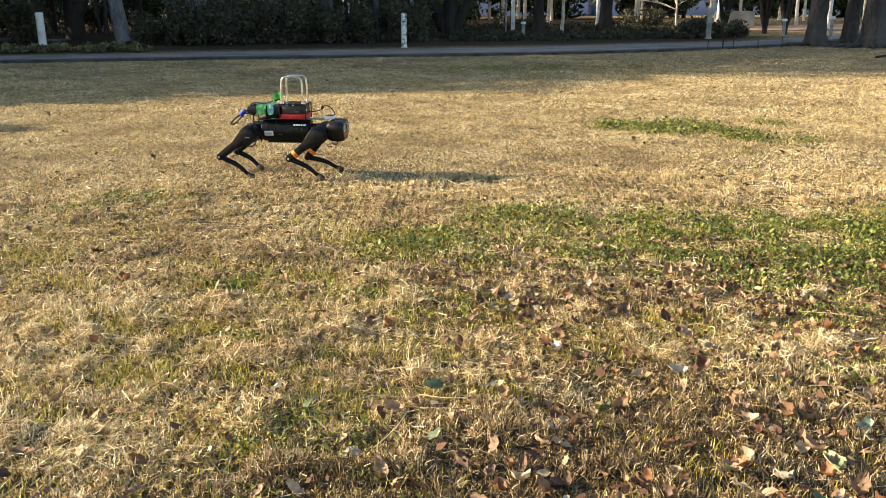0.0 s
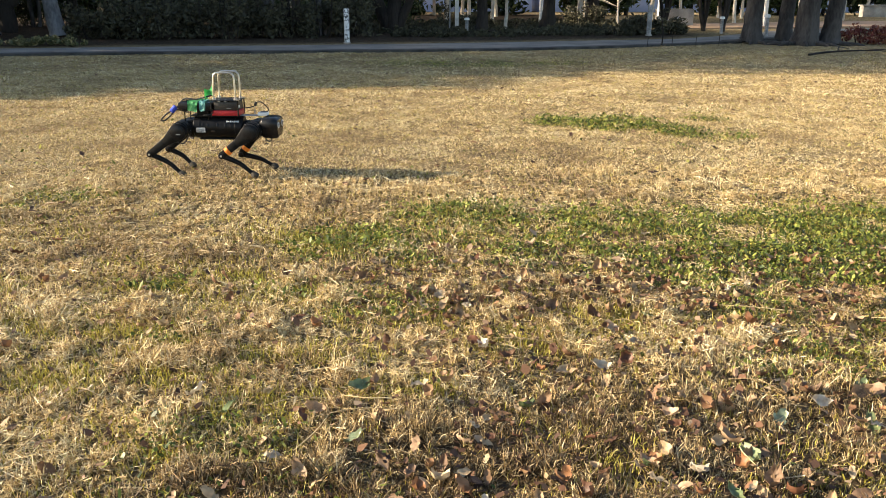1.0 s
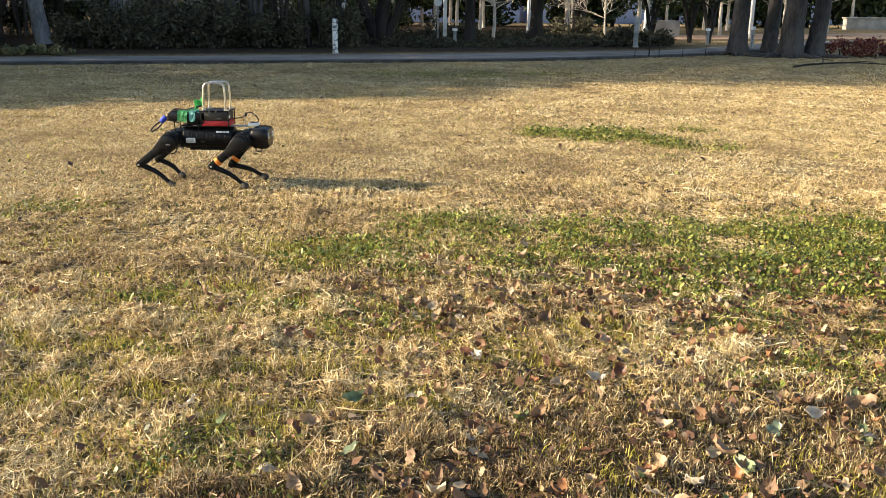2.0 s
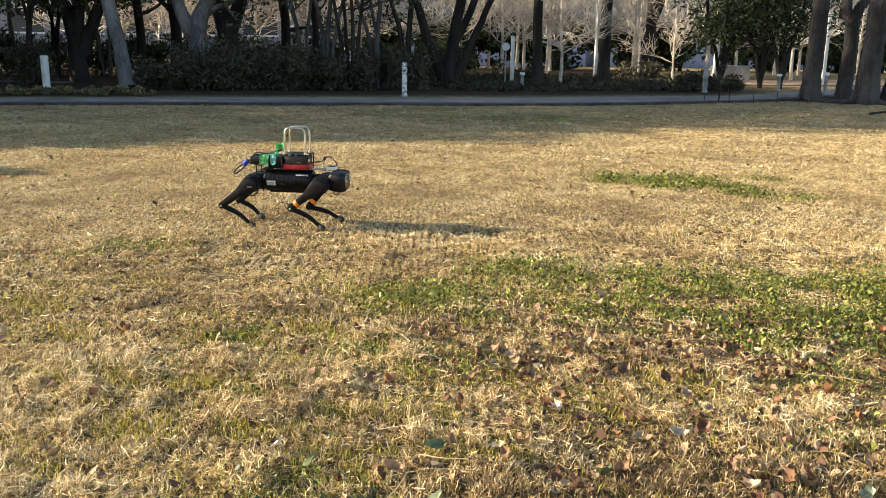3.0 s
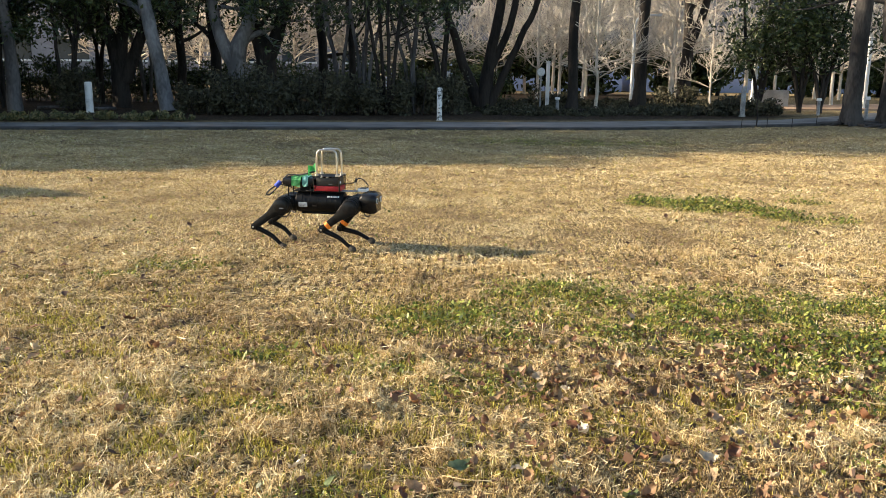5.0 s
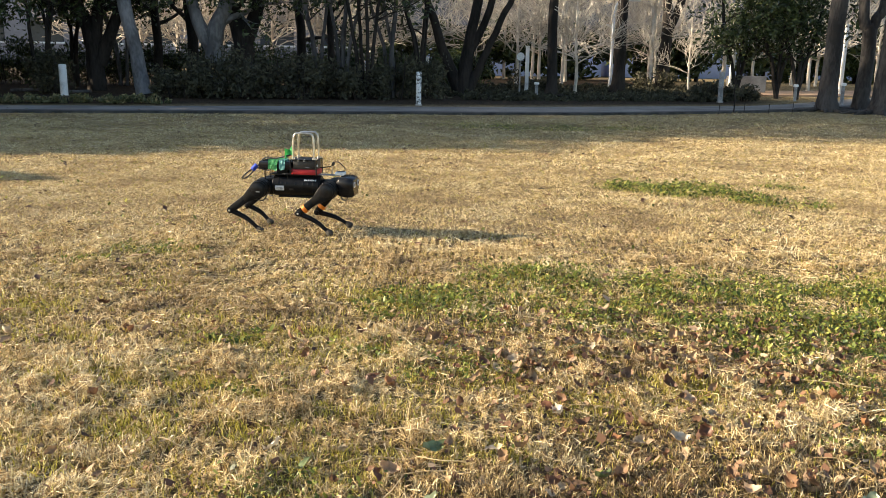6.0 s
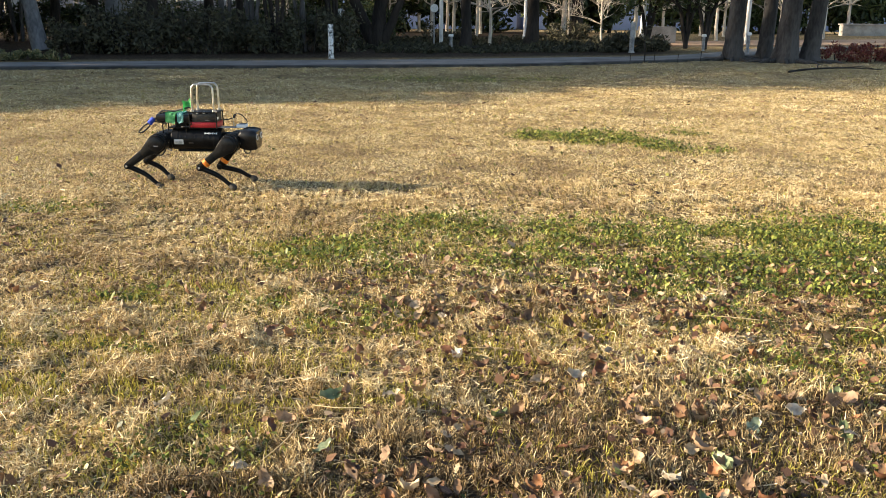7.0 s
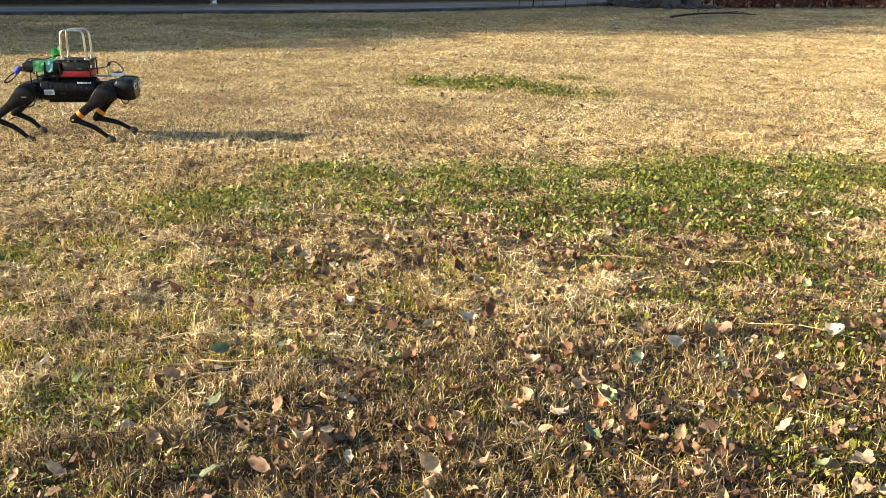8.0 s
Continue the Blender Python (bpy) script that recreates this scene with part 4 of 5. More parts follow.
def robot_dog():
    r = tagged(new("robot_dog"), "black four-legged walking robot carrying strapped-on equipment on the lawn", "robot")
    r.matrix_basis = pose(-0.965, 5.25, 0, 0, 0, -6)
    r.scale = (0.89, 0.89, 0.89)
    zt, zh = 0.345, 0.31
    # tube-shaped trunk with end collars
    body = part("body", bm_lathe([(-0.168, 0.05), (-0.168, 0.068), (-0.16, 0.075), (-0.12, 0.077), (-0.118, 0.0755), (0.118, 0.0755), (0.12, 0.077), (0.16, 0.075), (0.168, 0.068), (0.168, 0.05)], (0, 0, zt), (1, 0, 0), 40), M_BLACK, r)
    for s in (-1, 1):
        for k in range(5):
            x = (-0.1, -0.065, 0.0, 0.055, 0.09)[k]
            part("vent_slot", bm_box((0.009, 0.004, 0.022), (x, s * 0.0715, zt + 0.022), 0.0015, (s * 17, 0, 0)), M_BLACK_GLOSS, body)
        for k in range(7):
            part("marking", bm_box((0.009 if k else 0.012, 0.0012, 0.013 - 0.004 * (k % 2)), (0.065 + 0.0125 * k, s * 0.0622, zt + 0.0448), 0, (s * 36, 0, 0)), M_LABEL, body)
    tag = part("label", bm_box((0.062, 0.002, 0.033), (-0.112, -0.0765, zt - 0.012), 0.0005, (9, 0, 0)), M_LABEL, body, "white rating label with small grey print")
    for k in range(4):
        part("print", bm_box((0.05 - 0.008 * (k % 2), 0.0008, 0.0025), (-0.113, -0.0779 + 0.0001 * k, zt - 0.002 - 0.0065 * k), 0, (9, 0, 0)), M_PRINT, body)
    part("small_label", bm_box((0.03, 0.002, 0.011), (-0.03, -0.0757, zt - 0.02), 0.0005, (12, 0, 0)), M_GREYCASE, body)
    part("belly_plate", bm_box((0.27, 0.07, 0.014), (0, 0, zt - 0.076), 0.004), M_BLACK_MATT, r)
    for sx in (-1, 1):
        part("neck", bm_lathe([(0, 0.055), (0.02, 0.06), (0.05, 0.058), (0.07, 0.05)], (sx * 0.165, 0, zt - 0.012), (sx, 0, 0), 28), M_BLACK_MATT, r)
        part("cross_housing", bm_box((0.1, 0.11, 0.105), (sx * 0.235, 0, zh + 0.006), 0.018), M_BLACK, r)

    # legs: hip drive, upper leg, lower leg
    stance = {(1, -1): (-0.196, 0.02), (1, 1): (-0.15, 0.085), (-1, -1): (-0.2, 0.01), (-1, 1): (-0.185, -0.02)}
    for sx in (1, -1):
        for sy in (-1, 1):
            hx = 0.24 * sx
            drive = part("hip_drive", bm_lathe([(0.045, 0.05), (0.05, 0.06), (0.072, 0.061), (0.073, 0.057), (0.077, 0.057), (0.078, 0.0625), (0.1, 0.0625), (0.101, 0.058), (0.105, 0.058), (0.106, 0.061), (0.128, 0.061), (0.132, 0.054)],
                                             (hx, 0, zh), (0, sy, 0), 32), M_BLACK, r)
            for k in range(8):
                a = 2 * math.pi * k / 8
                part("bolt", bm_lathe([(0, 0.0032), (0.002, 0.0032), (0.003, 0.002)], (hx + 0.0615 * math.cos(a), sy * 0.089, zh + 0.0615 * math.sin(a)), (math.cos(a), 0, math.sin(a)), 8), M_STEEL, drive)
            kx, fx = stance[(sx, sy)]
            kz = zh - math.sqrt(max(0.25 ** 2 - kx * kx, 0.01))
            knee, foot = (hx + kx, kz), (hx + fx, 0.024)
            m = Matrix.Translation((0, sy * 0.153, 0))
            thigh = part("thigh", bm_plate(capsule((hx, zh), 0.056, (hx + kx * 0.36, zh + (kz - zh) * 0.36 - 0.003), 0.03), 0.044, m, 0.005), M_BLACK_MATT, r)
            part("thigh_shank", bm_plate(capsule((hx + kx * 0.25, zh + (kz - zh) * 0.25), 0.03, knee, 0.022), 0.038, m, 0.005), M_BLACK_MATT, thigh)
            part("hip_cover", bm_lathe([(0, 0.046), (0.005, 0.045), (0.008, 0.038)], (hx, sy * 0.174, zh), (0, sy, 0), 30), M_BLACK_GLOSS, thigh)
            part("knee_cap", bm_lathe([(-0.026, 0.012), (-0.024, 0.017), (0.024, 0.017), (0.026, 0.012)], (knee[0], sy * 0.153, knee[1]), (0, sy, 0), 18), M_BLACK, thigh)
            part("knee_bolt", bm_lathe([(0.026, 0.007), (0.029, 0.007), (0.03, 0.004)], (knee[0], sy * 0.153, knee[1]), (0, sy, 0), 10), M_STEEL, thigh)
            if sx > 0:
                c = Vector((hx + kx * 0.78, sy * 0.153, zh + (kz - zh) * 0.78))
                d = Vector((kx, 0, kz - zh)).normalized()
                part("band", bm_lathe([(-0.013, 0.0285), (-0.012, 0.03), (0.012, 0.03), (0.013, 0.0285)], c, d, 20), M_ORANGE, thigh, "orange band round the leg")
            else:
                bars(thigh, (hx + 0.01, sy * 0.1845, zh - 0.012), (0.03, 0.001, 0.007), M_PRINT)
            mid = ((knee[0] + foot[0]) / 2 + 0.008, (knee[1] + foot[1]) / 2 + 0.014)
            low = (knee[0] + (foot[0] - knee[0]) * 0.82, knee[1] + (foot[1] - knee[1]) * 0.82 + 0.008)
            y = sy * 0.153
            line = smooth_line([(knee[0], y, knee[1]), (mid[0], y, mid[1]), (low[0], y, low[1]), (foot[0], y, foot[1])], 4)
            calf = part("calf", bm_tube(line, [float(q) for q in np.interp(np.linspace(0, 1, len(line)), [0, 0.15, 0.6, 0.85, 1], [0.019, 0.0175, 0.0135, 0.0135, 0.018])], 12), M_BLACK, r)
            part("foot", bm_lathe([(-0.03, 0.012), (-0.022, 0.0175), (-0.008, 0.0225), (0.006, 0.0235), (0.016, 0.019), (0.022, 0.009)], (foot[0], y, foot[1]), Vector((foot[0] - low[0], 0, foot[1] - low[1])), 16), M_RUBBER, calf, "dusty rubber foot")
            cx = hx - 0.03 * sx
            part("leg_cable", bm_tube(smooth_line([(cx, sy * 0.05, zh - 0.05), (cx - 0.02, sy * 0.1, zh - 0.085), (hx + kx * 0.3, sy * 0.13, zh - 0.06)], 5), 0.0045, 7), M_CABLE, r)

    # head
    bm = bmesh.new()
    rows = []
    for x, w, wb, zt2, zb in ((0.285, 0.075, 0.06, 0.385, 0.285), (0.31, 0.098, 0.066, 0.402, 0.27), (0.365, 0.104, 0.068, 0.402, 0.262), (0.398, 0.102, 0.062, 0.396, 0.266), (0.41, 0.094, 0.054, 0.386, 0.276)):
        prof = [(-wb, zb), (-w * 0.96, zb + 0.5 * (zt2 - zb)), (-w, zb + 0.78 * (zt2 - zb)), (-w * 0.9, zt2 - 0.008), (-w * 0.75, zt2), (w * 0.75, zt2), (w * 0.9, zt2 - 0.008), (w, zb + 0.78 * (zt2 - zb)), (w * 0.96, zb + 0.5 * (zt2 - zb)), (wb, zb)]
        rows.append([bm.verts.new((x, a, b)) for a, b in prof])
    for p, q in zip(rows, rows[1:]):
        for k in range(10):
            bm.faces.new((p[k], p[(k + 1) % 10], q[(k + 1) % 10], q[k]))
    bm.faces.new(rows[0][::-1])
    bm.faces.new(rows[-1])
    head = part("head", bm, M_BLACK_GLOSS, r, "glossy black head with two ring lamps")
    for s in (-1, 1):
        part("ring_lamp", bm_lathe([(0, 0.0145), (0, 0.0205), (0.004, 0.0205), (0.005, 0.0195), (0.005, 0.0155), (0.004, 0.0145)], (0.4095, s * 0.056, 0.352), (1, 0, 0), 26), M_LABEL, head, "white ring lamp")
        part("lens", bm_lathe([(0, 0.0142), (0.004, 0.0142), (0.006, 0.01)], (0.4096, s * 0.056, 0.352), (1, 0, 0), 20), M_BLACK_GLOSS, head)
        part("camera_eye", bm_lathe([(0, 0.007), (0.003, 0.007), (0.004, 0.004)], (0.41, s * 0.018, 0.352), (1, 0, 0), 14), M_GREYCASE, head)
    part("chin_mark", bm_box((0.02, 0.05, 0.01), (0.393, 0.0, 0.274), 0.004), M_MARK_RED, head, "pinkish red patch under the chin")
    part("chin_loop", bm_tube(smooth_line([(0.32, -0.06, 0.275), (0.33, -0.07, 0.25), (0.35, -0.04, 0.243), (0.35, 0, 0.262)], 5), 0.004, 7), M_CABLE, head)

    # equipment on its back
    part("mount_plate", bm_box((0.33, 0.13, 0.006), (-0.02, 0, zt + 0.079), 0.002), M_BLACK_MATT, r)
    part("front_mount", bm_box((0.16, 0.055, 0.005), (0.22, 0, zt + 0.08), 0.0015), M_GREY_POST, r, "thin bare metal mounting strip")
    case = part("computer_case", bm_box((0.16, 0.135, 0.06), (0.065, 0, 0.494), 0.005), M_GREYCASE, r, "dark grey computer case")
    part("red_base", bm_box((0.185, 0.142, 0.036), (0.06, 0, 0.446), 0.006), M_REDCASE, case, "red metal lower housing")
    part("sticker", bm_box((0.001, 0.035, 0.016), (0.1457, -0.03, 0.488), 0.0004), M_LABEL, case)
    part("marking", bm_box((0.03, 0.001, 0.005), (0.085, -0.0683, 0.478), 0.0003), M_PRINT, case)
    for k in range(4):
        part("plug", bm_box((0.014, 0.02, 0.013), (0.02 + 0.022 * k, -0.058, 0.526), 0.002), M_LABEL if k % 2 == 0 else M_BLACK_MATT, case)
    plate = part("top_plate", bm_box((0.196, 0.17, 0.005), (0.06, 0, 0.53), 0.0015), M_BLACK_MATT, r)
    for sx in (-0.09, 0.09):
        for sy in (-0.078, 0.078):
            part("standoff", bm_tube([(0.06 + sx, sy, zt + 0.08), (0.06 + sx, sy, 0.534)], 0.0045, 10), M_BLACK, plate)
            part("nut", bm_lathe([(0, 0.007), (0.005, 0.007), (0.006, 0.004)], (0.06 + sx, sy, 0.5325), (0, 0, 1), 6), M_STEEL, plate)
    for s in (-1, 1):
        y = s * 0.062
        hoop = smooth_line([(-0.012, y, 0.53), (-0.012, y, 0.61), (-0.008, y * 0.97, 0.683), (0.004, y * 0.96, 0.704), (0.02, y * 0.96, 0.71), (0.1, y * 0.96, 0.71), (0.116, y * 0.96, 0.704), (0.128, y * 0.97, 0.683), (0.132, y, 0.61), (0.132, y, 0.53)], 5)
        hd = part("handle", bm_tube(hoop, 0.0065, 12), M_STEEL, r, "bent steel carrying handle")
        for x in (-0.012, 0.132):
            part("foot_ring", bm_lathe([(0, 0.012), (0.01, 0.012), (0.014, 0.009)], (x, y, 0.532), (0, 0, 1), 16), M_STEEL, hd)
    rack = part("rack", bm_box((0.2, 0.13, 0.005), (-0.135, 0, 0.461), 0.0015), M_BLACK_MATT, r)
    for x in (-0.22, -0.06):
        for y in (-0.055, 0.055):
            part("rack_post", bm_tube([(x, y, zt + 0.03), (x, y, 0.462)], 0.004, 8), M_BLACK, rack)
    part("adapter", bm_box((0.08, 0.09, 0.032), (-0.1, 0.0, 0.4415), 0.004), M_BLACK_MATT, rack)
    pack = part("battery_pack", bm_box((0.225, 0.15, 0.05), (-0.145, 0, 0.489), 0.01), M_BLACK_GLOSS, r, "black battery box wrapped in green tape")
    for k in range(6):
        part("rib", bm_box((0.003, 0.13, 0.003), (-0.24 + 0.012 * k, 0, 0.5145), 0.001), M_BLACK_MATT, pack)
    for x0, wd, turn, mat, words, sd in ((-0.15, 0.066, 9, M_TAPE, "crumpled green adhesive tape", 3), (-0.1, 0.04, -12, M_TAPE_PALE, "pale blue-green adhesive tape", 8)):
        # a strip laid over the box, wrinkled, with ragged hanging ends
        tq = random.Random(sd)
        over = [(-0.084, 0.452), (-0.082, 0.47), (-0.081, 0.5), (-0.07, 0.518), (-0.03, 0.52), (0.01, 0.519), (0.05, 0.521), (0.07, 0.518), (0.081, 0.5), (0.082, 0.475), (0.085, 0.458)]
        tb, rows = bmesh.new(), []
        for k, (y, z) in enumerate(over):
            end = k in (0, len(over) - 1)
            rows.append([tb.verts.new((x0 + wd * u + y * math.tan(radians(turn)) * 0.5 + tq.gauss(0, 0.002), y + tq.gauss(0, 0.0016), z + 0.002 + abs(tq.gauss(0, 0.0025)) + (tq.gauss(0, 0.008) if end else 0))) for u in (-0.5, -0.2, 0.1, 0.3, 0.5)])
        for p, q in zip(rows, rows[1:]):
            for k in range(4):
                tb.faces.new((p[k], q[k], q[k + 1], p[k + 1]))
        bmesh.ops.solidify(tb, geom=list(tb.faces), thickness=0.0012)
        part("tape", tb, mat, pack, words, False)
    # loose flag of tape on the handle foot
    fl = bmesh.new()
    rr = []
    for i in range(6):
        u = i / 5
        rr.append([fl.verts.new((-0.025 - 0.055 * u, -0.045 + 0.02 * math.sin(3 * u), 0.555 + 0.06 * v - 0.018 * u + 0.01 * math.sin(5 * u + 2 * v))) for v in (0, 0.33, 0.66, 1)])
    for p, q in zip(rr, rr[1:]):
        for k in range(3):
            fl.faces.new((p[k], q[k], q[k + 1], p[k + 1]))
    bmesh.ops.solidify(fl, geom=list(fl.faces), thickness=0.0015)
    part("tape_flag", fl, M_TAPE, r, "loose flag of green tape")
    bmr = smooth_line([(-0.03, -0.03, 0.56), (-0.08, -0.03, 0.548), (-0.15, -0.02, 0.53), (-0.23, -0.02, 0.53), (-0.275, -0.03, 0.478), (-0.3, -0.035, 0.462), (-0.35, -0.05, 0.43), (-0.388, -0.04, 0.392), (-0.375, -0.01, 0.385), (-0.335, 0.0, 0.42), (-0.3, -0.02, 0.458), (-0.24, -0.03, 0.455), (-0.19, -0.07, 0.45)], 6)
    cable = part("cable", bm_tube(bmr, 0.0055, 9), M_CABLE, r, "looped black power cable")
    part("strap", bm_tube([(-0.285, -0.031, 0.482), (-0.315, -0.036, 0.448)], [0.0165, 0.0175], 12), M_BLUE, cable, "blue cable strap")
    for k in range(5):
        y0 = -0.07 + 0.03 * k
        part("wire", bm_tube(smooth_line([(-0.05, y0, 0.5), (-0.02, y0 * 1.05, 0.455 + 0.012 * (k % 3)), (-0.045, y0 * 1.1, 0.435), (-0.09, y0, 0.432)], 5), 0.003, 6), M_CABLE, r)
    sensor = part("sensor_box", bm_box((0.062, 0.075, 0.022), (0.3, 0, zt + 0.092), 0.003), M_WHITE_POST, r, "small white sensor box with a dark top")
    part("sensor_top", bm_box((0.045, 0.055, 0.003), (0.303, 0, zt + 0.1045), 0.001), M_GREYCASE, sensor)
    part("sensor_mast", bm_tube([(0.245, -0.01, zt + 0.088), (0.245, -0.01, zt + 0.145)], 0.004, 8), M_STEEL, r)
    part("sensor_cable", bm_tube(smooth_line([(0.15, 0.02, 0.47), (0.2, 0.02, 0.475), (0.245, -0.005, 0.49), (0.265, -0.01, 0.515), (0.3, -0.01, 0.51), (0.335, -0.005, 0.47), (0.325, 0, 0.447)], 6), 0.0035, 8), M_CABLE, r)
    part("cable_knot", bm_box((0.018, 0.014, 0.03), (0.252, -0.008, 0.502), 0.005, (0, 20, 0)), M_CABLE, r)
    # the trunk and all that it carries sit a little lower than they were laid out
    for ob in r.children:
        if ob.name.split(".")[0] not in ("hip_drive", "thigh", "calf", "leg_cable", "cross_housing"):
            ob.location.z -= 0.003 if ob.name.startswith("head") else 0.02
    return r


robot_dog()

# ---- fallen leaves ----


def leaf_mesh(name, mat, length, width, curl, lobes, seed):
    """A curled dry leaf with a stalk, in two halves that fold along its rib."""
    g = random.Random(seed)
    bm = bmesh.new()
    n, rows = 7, []
    for i in range(n + 1):
        u = i / n
        w = width * math.sin(math.pi * min(1, u * 0.94 + 0.06)) ** 0.75 * (1 + lobes * math.sin(u * 17 + seed))
        x = (u - 0.5) * length
        bend = curl * length * ((u - 0.5) ** 2) * 2.2 + g.gauss(0, 0.0022)
        row = []
        for v in (-1, -0.5, 0, 0.5, 1):
            lift = abs(v) ** 1.6 * curl * width * (0.9 + 0.3 * v) + g.gauss(0, 0.0017)
            row.append(bm.verts.new((x + g.gauss(0, 0.0014), v * w / 2 + g.gauss(0, 0.0009), bend + lift + 0.001)))
        rows.append(row)
    for p, q in zip(rows, rows[1:]):
        for k in range(4):
            bm.faces.new((p[k], q[k], q[k + 1], p[k + 1]))
    x0 = -0.5 * length
    bm_tube([(x0 + 0.004, 0, rows[0][2].co.z), (x0 - 0.35 * length * 0.5, 0.003, rows[0][2].co.z + 0.003)], [0.0009, 0.0006], 4, bm)
    return from_bm(name, bm, mat, True, 80)


LEAVES = {}
for key, mat in (("t", M_LEAF_TAN), ("r", M_LEAF_RUST), ("w", M_LEAF_PALE), ("g", M_LEAF_GREEN)):
    LEAVES[key] = [leaf_mesh("fallen_leaf", mat, 0.06 if key in "tg" else 0.046, 0.026 + 0.003 * k, 0.06 + 0.11 * k, 0.05 + 0.05 * k, 11 + k) for k in range(4)]
WORDS = {"t": "curled tan dry leaf lying on the grass", "r": "rust-brown dry leaf lying on the grass", "w": "pale cream dry leaf lying on the grass", "g": "dull grey-green fallen leaf lying on the grass"}
KNOWN = [("w", "-.77,2.19 -.47,2.18 -.28,2.19 .14,2.19 .35,2.46 .68,2.31 -.78,2.94 .24,2.94 1.29,2.90 1.21,2.04 -1.68,3.07 .26,3.0 -.22,1.84 .76,1.72 1.70,2.01 1.22,1.73 .77,1.72 1.29,1.90"),
         ("t", "-.14,2.09 -.15,1.76 .12,1.86 .18,1.77 .89,2.37 .78,2.04 .95,2.02 .89,1.86 1.22,2.11 1.34,2.08 1.40,2.09 1.03,3.04 .55,2.93 .62,2.81 .04,1.80 .08,1.60 .66,1.75 .93,1.79 .92,1.67 1.34,1.40 1.09,1.61 1.03,1.47"),
         ("r", "-.72,2.30 -.17,2.03 .04,1.81 .28,2.02 .32,2.52 1.57,2.33 -.43,2.81 -.25,2.73 -.19,2.67 -.34,3.15 1.24,2.59 .06,3.04 -1.42,3.75 -1.49,3.5 1.05,3.06 .46,1.72 .22,1.69 .49,1.62 1.21,2.11"),
         ("g", "-.03,2.21 -.03,1.90 -.54,2.06 -.37,2.08 .92,1.78 .67,1.75 1.28,1.91 1.06,1.95 .81,1.61 -.03,1.59 .67,1.54")]
g = random.Random(3)


def lay_leaf(key, x, y, size=1.0):
    ob = new("fallen_leaf", g.choice(LEAVES[key]))
    z = float(bumps(np.array(x), np.array(y))) + g.uniform(0.02, 0.036)
    ob.matrix_basis = pose(x, y, z, g.gauss(0, 20), g.gauss(0, 20), g.uniform(0, 360))
    ob.scale = (size, size * g.uniform(0.85, 1.15), size)
    tagged(ob, WORDS[key], "leaf", "leaves fallen on the lawn")


for key, text in KNOWN:
    for pair in text.split():
        a, b = pair.split(",")
        lay_leaf(key, float(a), float(b), g.uniform(0.85, 1.2))
for k in range(150):
    y = 1.35 + 2.5 * g.random() ** 1.3
    x = g.uniform(-0.5 * y, 0.95 * y) if g.random() < 0.35 else g.uniform(0.05 * y, 1.0 * y)
    lay_leaf(g.choice("ttttrrrrwg"), x, y, g.uniform(0.5, 0.95))

for k in range(75):
    lay_leaf(g.choice("rrrrttw"), g.uniform(-0.1, 1.7), g.gauss(2.95, 0.22), g.uniform(0.5, 0.85))


def leaf_scatter():
    """The countless leaves farther off, as one sheet of pieces."""
    n = 3600
    q = np.random.default_rng(4)
    y = 3.0 + 13 * q.random(n) ** 0.9
    x = (q.random(n) * 1.75 - 0.72) * y
    keep = q.random(n) < np.where((y < 5) & (x > -0.3), 1.0, 0.6)
    x, y = x[keep], y[keep]
    n = len(x)
    a, s = q.random(n) * 6.28, 0.012 + 0.024 * q.random(n) ** 1.4
    u = np.stack((np.cos(a), np.sin(a), q.normal(0, 0.2, n)), -1) * s[:, None]
    w = np.stack((-np.sin(a), np.cos(a), q.normal(0, 0.2, n)), -1) * s[:, None] * 0.5
    p = np.stack((x, y, bumps(x, y) + 0.014 + 0.014 * q.random(n)), -1)
    dn = np.array((0, 0, 1)) * (s * 0.25)[:, None]
    v = np.stack((p - u, p + w + dn, p + u, p - w + dn, p), 1).reshape(-1, 3)
    i = np.arange(n) * 5
    loops = np.stack((i, i + 1, i + 4, i + 1, i + 2, i + 4, i + 2, i + 3, i + 4, i + 3, i, i + 4), -1).ravel()
    ob = new("leaf_litter", array_mesh("leaf_litter", v, loops, np.full(4 * n, 3), M_CRUMB))
    tagged(ob, "small brown and tan leaves scattered over the lawn", "leaf litter", kind="stuff")


leaf_scatter()


